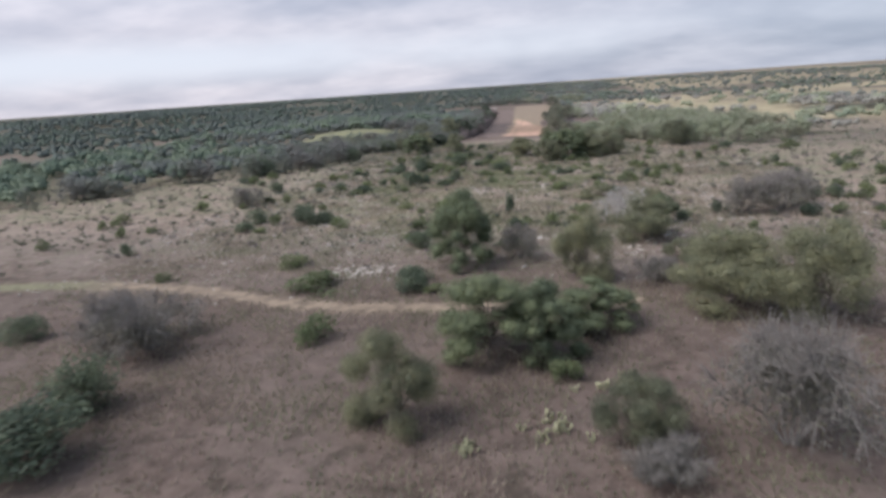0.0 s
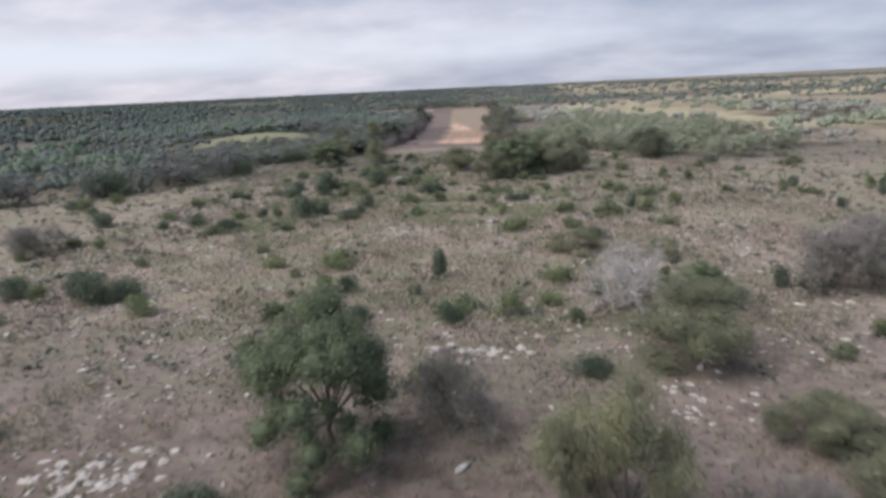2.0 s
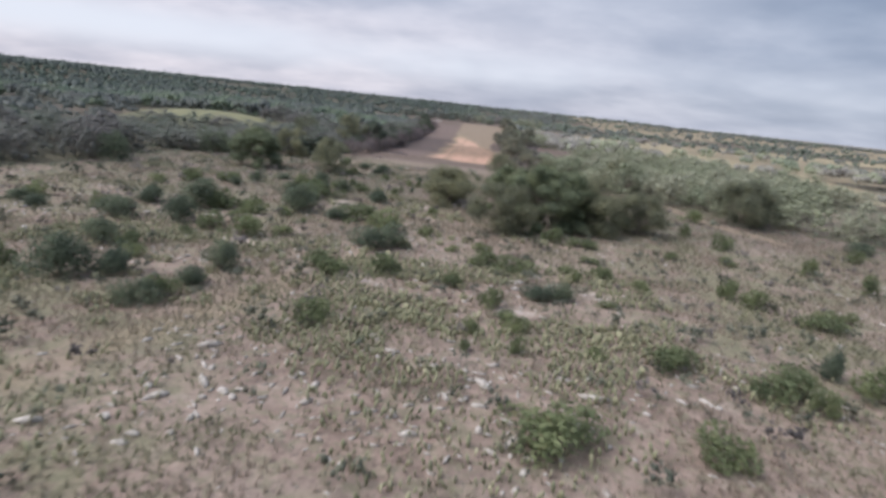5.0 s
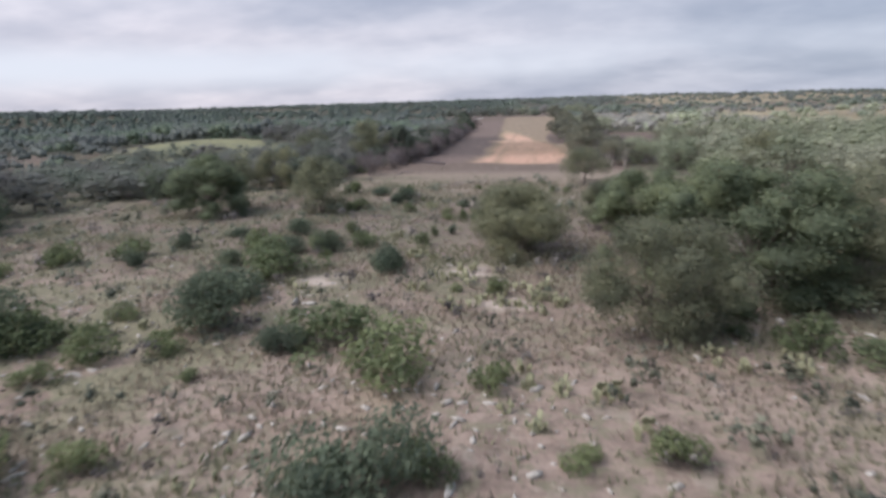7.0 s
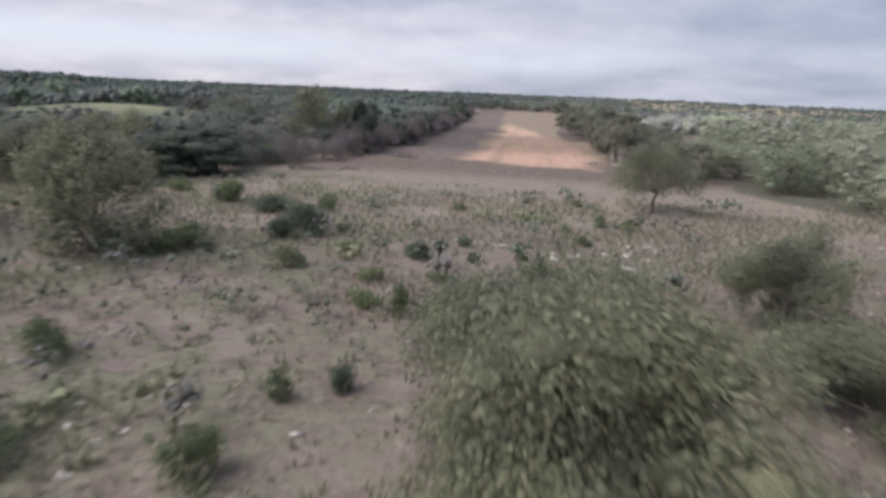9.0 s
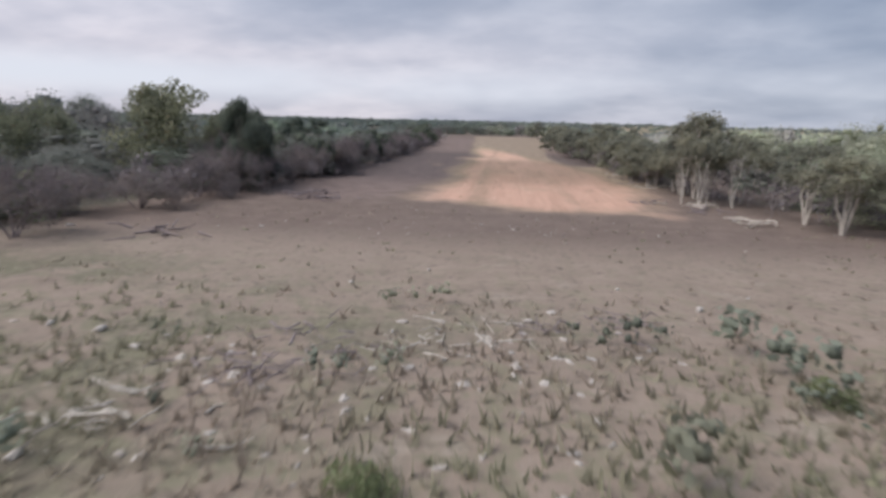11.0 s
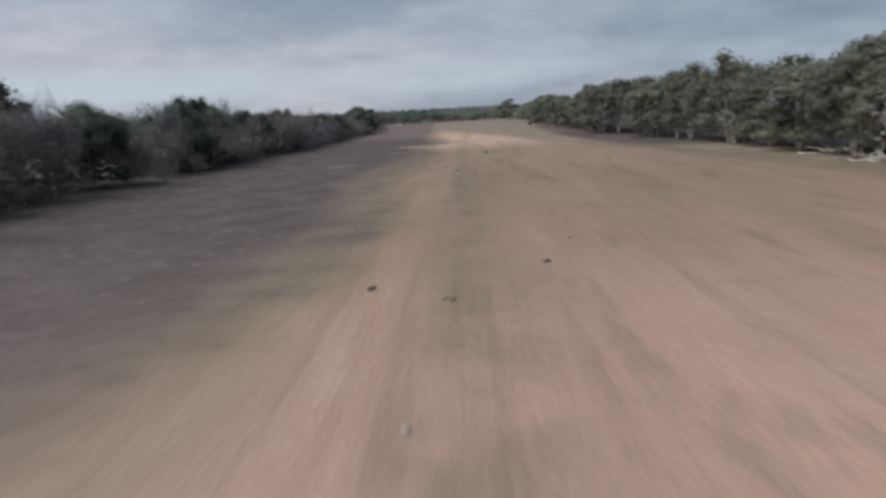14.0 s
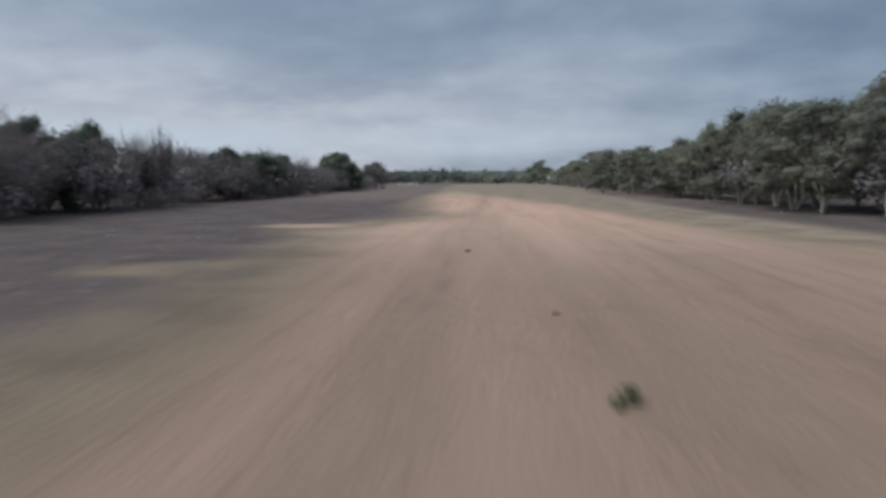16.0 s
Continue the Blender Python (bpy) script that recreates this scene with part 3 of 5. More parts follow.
def mesh_of(name, verts, faces, material):
    me = bpy.data.meshes.new(name)
    me.vertices.add(len(verts))
    me.vertices.foreach_set("co", np.asarray(verts, float).ravel())
    fill_faces(me, np.asarray(faces))
    me.polygons.foreach_set("use_smooth", np.ones(len(me.polygons), bool))
    me.materials.append(material)
    return me


def mesh_part(name, me, parent, label=""):
    ob = new(name, me)
    ob.parent = parent
    return tagged(ob, label) if label else ob


def unit(v):
    return v / (np.linalg.norm(v, axis=-1, keepdims=True) + 1e-9)


def leaf_quads(rng, centres, outward, length, width, loose=0.8, droop=0.0):
    """Diamond leaves or sprays at the given centres, facing roughly outward."""
    n = len(centres)
    normal = unit(outward + loose * rng.normal(size=(n, 3)))
    along = unit(np.cross(normal, rng.normal(size=(n, 3))))
    along[:, 2] -= droop
    along = unit(along)
    across = unit(np.cross(normal, along))
    ll = (length * rng.uniform(0.6, 1.4, n))[:, None] / 2
    ww = (width * rng.uniform(0.6, 1.4, n))[:, None] / 2
    verts = np.stack([centres - along * ll, centres - across * ww + along * ll * 0.15, centres + along * ll, centres + across * ww + along * ll * 0.15], 1)
    return verts.reshape(-1, 3), np.arange(4 * n).reshape(-1, 4)


def blob_leaves(rng, blobs, n, length, width, loose=0.8, droop=0.0, shell=0.55):
    """Leaves spread over a set of (centre, radius, flatness) clumps."""
    c = np.array([b[0] for b in blobs], float)
    r = np.array([b[1] for b in blobs], float)
    f = np.array([b[2] for b in blobs], float)
    pick = rng.choice(len(blobs), n, p=r**2 / (r**2).sum())
    way = unit(rng.normal(size=(n, 3)))
    far = r[pick] * rng.uniform(shell, 1.0, n) ** 0.7 * rng.uniform(0.9, 1.1, n)
    off = way * far[:, None]
    off[:, 2] *= f[pick]
    centres = c[pick] + off
    keep = centres[:, 2] > 0.03
    return leaf_quads(rng, centres[keep], way[keep], length, width, loose, droop)


def quad_sphere():
    """A unit ball of 24 quads."""
    bm = bmesh.new()
    bmesh.ops.create_cube(bm, size=2)
    bmesh.ops.subdivide_edges(bm, edges=bm.edges[:], cuts=1, use_grid_fill=True)
    v = np.array([tuple(p.co.normalized()) for p in bm.verts])
    bm.verts.index_update()
    f = np.array([[p.index for p in q.verts] for q in bm.faces])
    bm.free()
    return v, f


BALL_V, BALL_F = quad_sphere()


LUMP_V = np.array([(a, b, c) for a in (-1, 1) for b in (-1, 1) for c in (-1, 1)]) / 3**0.5
LUMP_F = np.array([(0, 1, 3, 2), (4, 6, 7, 5), (0, 4, 5, 1), (2, 3, 7, 6), (0, 2, 6, 4), (1, 5, 7, 3)])


def cores(rng, centres, radii, flat, ball=(BALL_V, BALL_F)):
    """The dense inner twigs and leaves of each clump, as uneven lumps."""
    n, k = len(radii), len(ball[0])
    v = ball[0][None] * np.asarray(radii)[:, None, None] * rng.uniform(0.8, 1.2, (n, k, 1))
    v[..., 2] *= np.asarray(flat)[:, None]
    v = v + np.asarray(centres)[:, None]
    return v.reshape(-1, 3), (ball[1][None] + k * np.arange(n)[:, None, None]).reshape(-1, 4)


def joined(a, b):
    return np.concatenate([a[0], b[0]]), np.concatenate([a[1], b[1] + len(a[0])])


def limb_mesh(name, segs, material, sides=5):
    """Tapered limbs from (start, end, start radius, end radius)."""
    s = np.array([(*a, *b, ra, rb) for a, b, ra, rb in segs], float)
    p, q, ra, rb = s[:, :3], s[:, 3:6], s[:, 6], s[:, 7]
    d = unit(q - p)
    side = unit(np.cross(d, np.where(np.abs(d[:, 2:3]) > 0.9, [[1.0, 0, 0]], [[0, 0, 1.0]])))
    other = np.cross(d, side)
    ang = np.arange(sides) * 2 * np.pi / sides
    ring = side[:, None] * np.cos(ang)[None, :, None] + other[:, None] * np.sin(ang)[None, :, None]
    verts = np.concatenate([p[:, None] + ring * ra[:, None, None], q[:, None] + ring * rb[:, None, None]], 1)
    n = len(s)
    base = (np.arange(n) * 2 * sides)[:, None]
    j = np.arange(sides)
    k = (j + 1) % sides
    faces = np.stack([base + j, base + k, base + sides + k, base + sides + j], 2).reshape(-1, 4)
    return mesh_of(name, verts.reshape(-1, 3), faces, material)


def grow(rng, segs, tips, p, d, length, r, depth, spread=0.7, lift=0.15, kids=(2, 3), keep=0.72):
    """One limb with a bend, then its own limbs."""
    p, d = np.array(p, float), unit(np.array(d, float))
    for i in range(2):
        d = unit(d + rng.normal(size=3) * 0.16 + (0, 0, lift * 0.3))
        q = p + d * length / 2
        q[2] = max(q[2], 0.05)
        segs.append((p, q, r * (1 - 0.2 * i), r * (0.8 - 0.2 * i)))
        p = q
    if depth == 0:
        tips.append((p, d))
        return
    for _ in range(rng.integers(kids[0], kids[1] + 1)):
        e = unit(d + rng.normal(size=3) * spread + (0, 0, lift))
        grow(rng, segs, tips, p, e, length * keep * rng.uniform(0.8, 1.15), r * 0.6, depth - 1, spread, lift, kids, keep)


def rescale(me_list, w, h):
    """Brings meshes to the given overall width and height together."""
    allco = []
    for me in me_list:
        co = np.zeros(len(me.vertices) * 3)
        me.vertices.foreach_get("co", co)
        allco.append(co.reshape(-1, 3))
    joined = np.concatenate(allco)
    span = np.percentile(np.hypot(joined[:, 0], joined[:, 1]), 94) * 2
    top = np.percentile(joined[:, 2], 99)
    for me, co in zip(me_list, allco):
        co = co * (w / span, w / span, h / top)
        me.vertices.foreach_set("co", co.ravel())
        me.update()


def thing(name, parts, label, category, group):
    """An Empty at the base with its parts: (part name, mesh, part label)."""
    ob = tagged(new(name), label, category, group)
    ob.empty_display_size = 0.3
    for part_name, me, note in parts:
        p = mesh_part(part_name, me, ob, note)
        if part_name in ("twig", "stem"):
            tagged(p, kind="stuff")
    return ob


def crown_tree(seed, w, h, leaf, wood, leaves, length, width, trunks=1, base=0.3, clumps=30, puff=0.13, loose=1.0, droop=0.0, fork=0.26, girth=0.022, core=0.25):
    """A forked trunk, a limb to every clump, and an uneven, gappy dome of leaf clumps."""
    rng = np.random.default_rng(seed)
    segs, forks = [], []
    for i in range(trunks):
        a = 6.28 * (i + rng.uniform(0, 0.6)) / trunks
        out = (0.03 + 0.07 * (trunks > 1)) * w
        p, r = np.array([0.0, 0.0, -0.15]), girth * h / trunks**0.35
        for k in range(3):
            q = np.array([out * (k + 1) / 3 * math.cos(a), out * (k + 1) / 3 * math.sin(a), h * fork * (k + 1) / 3]) + rng.normal(size=3) * 0.012 * h
            segs.append((p, q, r, r * 0.86))
            p, r = q, r * 0.86
        forks.append((p, r))
    lobes, shift = rng.uniform(0.5, 1.3, 7), rng.uniform(0, 6.28)
    blobs = []
    for i in range(clumps):
        a, u = rng.uniform(0, 6.28), math.sqrt(rng.uniform(0.0, 1.0))
        lobe = lobes[int(((a + shift) % 6.28) / 6.2832 * 7)]
        rr = 0.42 * w * u * (0.6 + 0.4 * lobe)
        roof = base + (0.93 - base) * math.sqrt(max(1 - (0.92 * u) ** 2, 0.05)) * (0.7 + 0.3 * lobe)
        z = h * (roof if rng.uniform() < 0.5 else rng.uniform(base, max(roof, base + 0.05)))
        c = np.array([rr * math.cos(a), rr * math.sin(a), z])
        blobs.append((c, puff * w * rng.uniform(0.55, 1.35), rng.uniform(0.75, 1.05)))
        p, r = forks[int(rng.integers(len(forks)))]
        mid = p * 0.45 + c * 0.55 + np.array([0, 0, 0.05 * h]) + rng.normal(size=3) * 0.03 * h
        segs.append((p, mid, r * 0.5, r * 0.3))
        segs.append((mid, c, r * 0.3, r * 0.1))
    v, f = blob_leaves(rng, blobs, leaves, length, width, loose, droop, 0.4)
    if core:
        v, f = joined((v, f), cores(rng, [b[0] for b in blobs], [core * b[1] for b in blobs], [b[2] for b in blobs], (BALL_V, BALL_F)))
    crown = mesh_of("crown", v, f, leaf)
    trunk = limb_mesh("trunk", segs, wood)
    rescale([trunk, crown], w, h)
    return trunk, crown


def bare_tree(seed, w, h, wood, stems, depth, twigs, leaf=None, leaves=0, thick=0.020, spread=0.8):
    rng = np.random.default_rng(seed)
    segs, tips = [], []
    for i in range(stems):
        a = rng.uniform(0, 6.28)
        grow(rng, segs, tips, (0, 0, -0.1), (0.55 * math.cos(a), 0.55 * math.sin(a), 1), h * 0.24, thick * h, depth, spread, 0.18, (2, 3), 0.78)
    fine_segs = []
    for p, d in tips:
        for _ in range(twigs):
            e = unit(d + rng.normal(size=3) * 0.9 + (0, 0, 0.1))
            q = p + e * h * rng.uniform(0.07, 0.17)
            fine_segs.append((p, q, 0.0026 * h, 0.0010 * h))
    trunk = limb_mesh("trunk", segs, wood, 3)
    twig = limb_mesh("twig", fine_segs, wood, 3)
    parts = [trunk, twig]
    if leaves:
        blobs = [(p * (1, 1, 0.8), h * 0.11, 0.8) for p, d in tips]
        v, f = blob_leaves(rng, blobs, leaves, 0.12, 0.03, 0.9)
        parts.append(mesh_of("foliage", v, f, leaf))
    rescale(parts, w, h)
    return parts


def bush(seed, w, h, leaf, wood, leaves, length, width, lumps=9, upright=0.0):
    rng = np.random.default_rng(seed)
    segs, tips, blobs = [], [], []
    for i in range(7):
        a = rng.uniform(0, 6.28)
        grow(rng, segs, tips, (0, 0, -0.05), (0.7 * math.cos(a), 0.7 * math.sin(a), 0.8), h * 0.28, 0.02 * h, 1, 0.6, 0.2, (2, 2))
    for i in range(lumps):
        a, rr = rng.uniform(0, 6.28), w * 0.34 * math.sqrt(rng.uniform(0, 1))
        r = h * rng.uniform(0.2, 0.4)
        blobs.append(((rr * math.cos(a), rr * math.sin(a), h * rng.uniform(0.25, 0.72 + upright) * (1 - 0.4 * rr / (w * 0.4))), r, rng.uniform(0.8, 1.1)))
    v, f = blob_leaves(rng, blobs, leaves, length, width, 0.7, -0.25)
    foliage_mesh = mesh_of("foliage", v, f, leaf)
    stem = limb_mesh("stem", segs, wood, 4)
    rescale([stem, foliage_mesh], w, h)
    return stem, foliage_mesh


def on_ground(x, y, sink=0.0):
    return float(height(np.array([x]), np.array([y]))[0]) - sink


def plant(templates, sizes, rows, seed):
    """Copies of the templates at rows of (x, y, width, height); the first of each template stands itself at its first row."""
    rng = np.random.default_rng(seed)
    waiting = {}
    for i, (x, y, w, h) in enumerate(rows):
        k = i % len(templates)
        w0, h0 = sizes
        m = pose(x, y, on_ground(x, y, 0.03), 0, 0, float(rng.uniform(0, 360))) @ Matrix.Diagonal((w / w0, w / w0, h / h0, 1))
        if k not in waiting:
            waiting[k] = m
        else:
            copy_thing(templates[k], m)
    for k, m in waiting.items():
        templates[k].matrix_basis = m


# places of the plants: x, y, width, height
OAK_ROWS = [
    (-2.5, 29.8, 5.9, 4.7), (0.2, 30.2, 4.4, 4.2), (3.2, 34.9, 5.3, 2.6), (-6.5, 47.4, 5.5, 6.1), (11.5, 61.3, 3.3, 2.8), (4.1, 118.1, 7.0, 5.3),
    (3.3, 122.2, 6.5, 5.0), (9.1, 123.7, 4.7, 2.9), (0.7, 123.9, 4.8, 4.6), (-30.0, 137.2, 6.4, 4.6),
]
MESQUITE_ROWS = [
    (4.3, 22.6, 3.6, 2.7), (-6.3, 22.8, 4.1, 4.4), (16.3, 36.1, 6.4, 5.4), (11.9, 38.2, 7.5, 4.7), (12.2, 43.4, 4.2, 2.8), (3.1, 43.5, 4.3, 5.0),
    (11.6, 48.1, 3.8, 1.7), (9.1, 55.3, 6.0, 3.7), (12.4, 72.7, 2.9, 1.5), (6.7, 74.6, 4.6, 1.8), (0.2, 114.2, 5.4, 4.0), (7.7, 119.4, 6.7, 4.8),
    (12.4, 120.7, 5.2, 3.7), (-5.2, 125.0, 5.3, 3.7), (-5.9, 127.7, 4.7, 3.3), (0.4, 130.6, 4.3, 2.2), (26.2, 132.8, 7.5, 5.0), (0.1, 135.1, 3.1, 2.7),
    (-20.8, 137.6, 4.8, 4.3), (-35.8, 151.1, 6.3, 3.5), (-30.9, 152.6, 5.2, 4.0), (18.0, 158.0, 6.9, 4.4), (-37.9, 179.5, 5.8, 4.6),
]
MESQUITE_ROWS_1 = [
    (-29.4, 180.0, 7.5, 5.8),
]
MESQUITE_ROWS += MESQUITE_ROWS_1
STRIP_MESQUITE = (-0.1, 152.5, 5.0, 3.6)
BARE_ROWS = [
    (5.1, 19.8, 3.2, 1.6), (10.0, 22.5, 5.8, 5.0), (-23.7, 30.3, 6.7, 3.5), (-27.3, 31.5, 3.9, 3.3), (8.2, 42.9, 3.4, 1.8), (-1.9, 49.3, 3.6, 2.8),
    (20.6, 64.9, 5.5, 3.7), (24.4, 66.6, 7.5, 4.0), (-41.8, 78.4, 5.2, 2.6),
]
THICKET_ROWS = [
    (-24.1, 161.9, 3.6, 2.5), (-25.0, 178.6, 4.3, 3.0), (-25.0, 182.5, 4.3, 3.0), (-23.5, 185.8, 3.7, 2.3), (-24.0, 188.9, 4.7, 2.8), (-20.6, 189.0, 3.2, 2.6),
    (-22.2, 192.7, 4.0, 2.3), (-22.2, 196.5, 2.8, 2.7), (-24.0, 208.6, 4.1, 2.6), (-25.0, 217.1, 3.1, 3.2), (-25.4, 220.7, 2.6, 2.6), (-23.7, 222.0, 4.0, 2.8),
    (-24.3, 227.0, 3.4, 2.2), (-23.0, 230.0, 1.6, 2.8), (-23.4, 229.3, 2.3, 2.6), (-25.6, 234.8, 4.2, 2.6), (-23.8, 244.9, 3.5, 2.4), (-25.9, 248.4, 5.1, 2.9), (-25.4, 285.3, 4.3, 3.3),
]
DEAD_ROWS = [
    (7.3, 62.0, 5.4, 3.0), (9.2, 65.8, 5.6, 3.2),
]
TALL_ROWS = [
    (2.2, 180.7, 2.1, 4.0), (2.0, 181.9, 2.4, 4.3), (2.1, 184.6, 2.3, 3.4), (1.5, 186.8, 2.0, 3.3), (0.7, 191.0, 1.5, 3.0), (0.9, 193.0, 2.2, 3.0),
    (1.1, 197.4, 2.3, 3.0), (3.6, 198.6, 3.0, 3.2), (2.8, 205.4, 3.1, 3.4), (1.4, 207.3, 2.7, 3.3), (6.1, 218.5, 2.7, 4.3), (4.6, 220.7, 2.5, 3.0),
    (2.4, 227.3, 3.8, 3.7), (5.3, 228.8, 3.5, 4.5), (3.2, 230.1, 1.9, 4.2), (1.6, 231.1, 2.4, 3.3), (1.4, 234.2, 2.3, 3.8), (1.5, 240.3, 3.6, 3.5),
    (0.3, 242.3, 2.5, 3.0), (7.0, 243.6, 4.1, 4.8), (-0.7, 247.3, 2.8, 3.0), (-1.9, 252.1, 2.8, 3.1), (3.1, 253.2, 3.8, 3.6), (7.9, 256.5, 4.6, 5.2),
]
TALL_ROWS_1 = [
    (2.1, 272.2, 5.1, 4.0), (1.7, 357.7, 7.5, 5.9),
]
TALL_ROWS += TALL_ROWS_1
JUNIPER_ROWS = [
    (-20.8, 18.6, 5.0, 2.8), (-21.6, 23.4, 4.0, 2.9), (-34.1, 31.4, 3.0, 1.6), (-9.5, 41.2, 2.9, 1.5), (-10.0, 43.5, 2.6, 1.1), (-11.0, 57.6, 1.9, 1.0),
    (-2.7, 60.0, 1.5, 1.3), (-27.6, 64.7, 3.1, 2.5), (-25.5, 65.5, 2.7, 1.4), (-34.3, 65.6, 2.7, 1.7), (-10.0, 66.1, 1.5, 1.2), (-4.0, 68.7, 1.2, 2.3),
    (-27.3, 86.2, 2.5, 1.2), (-43.1, 89.2, 2.9, 1.8), (-32.1, 89.3, 2.3, 1.2), (-15.5, 89.4, 2.1, 1.1), (-20.8, 91.6, 2.7, 2.1), (-14.5, 92.5, 1.7, 1.0),
    (-14.7, 95.5, 1.9, 1.5), (2.4, 97.3, 2.1, 0.9), (-23.1, 97.7, 2.3, 1.4), (3.6, 97.8, 1.4, 1.0), (-26.5, 104.1, 3.0, 1.4), (-8.1, 104.2, 3.6, 1.6),
]
JUNIPER_ROWS_1 = [
    (-22.2, 104.8, 2.3, 1.8), (-56.4, 109.9, 7.5, 3.8), (-23.5, 110.4, 3.3, 2.2), (-12.8, 111.5, 1.7, 1.0), (-16.3, 113.4, 3.2, 2.2), (-17.6, 116.3, 3.6, 1.4),
    (-17.4, 117.6, 1.1, 0.7), (-11.5, 121.3, 1.8, 1.3), (-20.3, 122.0, 1.6, 0.9), (-12.0, 122.5, 2.0, 0.9), (-18.3, 124.8, 2.0, 0.9), (-25.3, 125.7, 1.5, 1.1),
    (-20.9, 126.2, 1.3, 0.8), (-19.0, 126.4, 1.7, 0.7), (-42.7, 128.3, 3.3, 2.9), (-23.6, 129.3, 1.7, 0.6), (-19.4, 129.4, 1.8, 1.1), (-9.5, 130.1, 0.6, 0.6),
    (-44.8, 131.4, 3.2, 2.8), (-27.1, 136.1, 1.5, 1.9), (-10.1, 140.2, 1.2, 0.6), (-16.0, 142.0, 0.6, 0.6), (-15.1, 142.6, 2.0, 1.3), (-39.3, 146.1, 4.5, 3.1),
]
JUNIPER_ROWS_2 = [
    (-18.4, 146.4, 1.9, 0.8), (-21.6, 148.4, 1.7, 1.0), (-15.9, 141.6, 1.1, 0.9), (-22.1, 188.3, 1.6, 2.6), (-30.7, 205.0, 5.1, 4.0), (-24.4, 211.4, 3.5, 3.1), (-25.3, 214.0, 3.1, 3.1),
    (-25.9, 226.2, 3.4, 2.7), (-24.6, 239.3, 3.3, 2.5), (-24.8, 242.4, 4.6, 2.6), (-24.6, 264.8, 4.2, 3.4), (-27.1, 273.9, 5.2, 4.0),
]
JUNIPER_ROWS += JUNIPER_ROWS_1
JUNIPER_ROWS += JUNIPER_ROWS_2
SHRUB_ROWS = [
    (1.4, 27.5, 1.7, 1.1), (-13.6, 32.2, 3.1, 1.6), (-7.7, 40.6, 1.7, 0.7), (-16.9, 41.8, 4.7, 1.2), (-32.1, 44.0, 1.4, 0.8), (-21.9, 47.7, 2.6, 1.2),
    (16.1, 55.2, 1.6, 0.5), (-13.5, 56.4, 1.3, 0.7), (-13.3, 57.1, 1.4, 0.5), (-8.1, 59.3, 1.2, 0.9), (-31.6, 61.0, 1.7, 0.7), (-13.6, 61.3, 2.0, 1.1),
    (-2.9, 61.6, 2.4, 0.8), (-1.9, 62.7, 1.3, 0.8), (3.2, 62.7, 1.5, 0.9), (6.2, 64.4, 1.5, 1.0), (-13.8, 65.2, 0.7, 0.6), (-5.5, 65.3, 1.1, 0.6),
    (-11.5, 65.7, 2.0, 1.2), (4.4, 67.1, 2.2, 1.0), (-14.8, 69.6, 0.9, 0.7), (-12.1, 71.6, 2.0, 1.2), (-12.4, 72.9, 2.3, 1.2), (1.4, 82.7, 3.8, 1.1),
]
SHRUB_ROWS_1 = [
    (7.1, 83.3, 2.3, 1.0), (16.0, 83.4, 1.9, 0.8), (11.3, 88.4, 2.6, 1.4), (-1.3, 88.8, 0.8, 0.5), (1.0, 89.2, 0.8, 0.8), (-8.0, 89.9, 2.0, 1.1),
    (4.3, 89.9, 1.0, 0.5), (-15.4, 90.7, 1.9, 1.0), (-1.1, 91.0, 0.9, 0.7), (0.9, 91.8, 1.4, 0.9), (-28.5, 92.2, 2.5, 0.9), (0.3, 93.2, 1.4, 0.5),
    (-0.2, 94.7, 1.4, 1.1), (-2.4, 97.4, 1.1, 0.9), (6.1, 97.4, 1.3, 0.4), (-9.5, 97.5, 2.9, 1.2), (-2.4, 98.1, 1.1, 0.7), (17.7, 98.2, 2.6, 0.9),
    (-6.4, 98.3, 2.0, 1.3), (27.2, 99.8, 1.6, 0.7), (15.0, 100.8, 1.6, 1.2), (8.7, 101.6, 1.4, 0.7), (-19.9, 101.7, 1.2, 0.6), (4.7, 101.9, 1.1, 0.6),
]
SHRUB_ROWS_2 = [
    (14.0, 102.0, 1.4, 1.3), (1.0, 102.4, 2.8, 1.0), (-0.9, 102.9, 2.0, 1.0), (-16.8, 103.0, 2.9, 1.3), (6.9, 103.2, 1.2, 0.8), (4.5, 103.3, 1.2, 0.7),
    (6.5, 104.0, 0.9, 0.7), (-14.5, 104.2, 1.6, 0.7), (15.1, 105.1, 1.2, 0.5), (-6.6, 105.2, 1.6, 0.8), (-3.1, 105.9, 1.1, 0.4), (-1.1, 106.4, 1.5, 0.8),
    (6.3, 107.2, 1.6, 0.5), (-34.7, 107.5, 2.6, 1.2), (-19.4, 108.3, 1.4, 0.7), (-14.8, 109.0, 0.8, 0.4), (-5.4, 109.5, 1.4, 0.8), (-8.6, 110.2, 3.5, 1.6),
    (-16.9, 111.1, 1.7, 0.7), (-20.5, 111.7, 1.6, 0.7), (6.3, 111.9, 2.6, 0.8), (13.3, 111.9, 1.5, 0.6), (17.5, 112.0, 1.8, 0.6), (-11.1, 112.1, 3.8, 1.3),
]
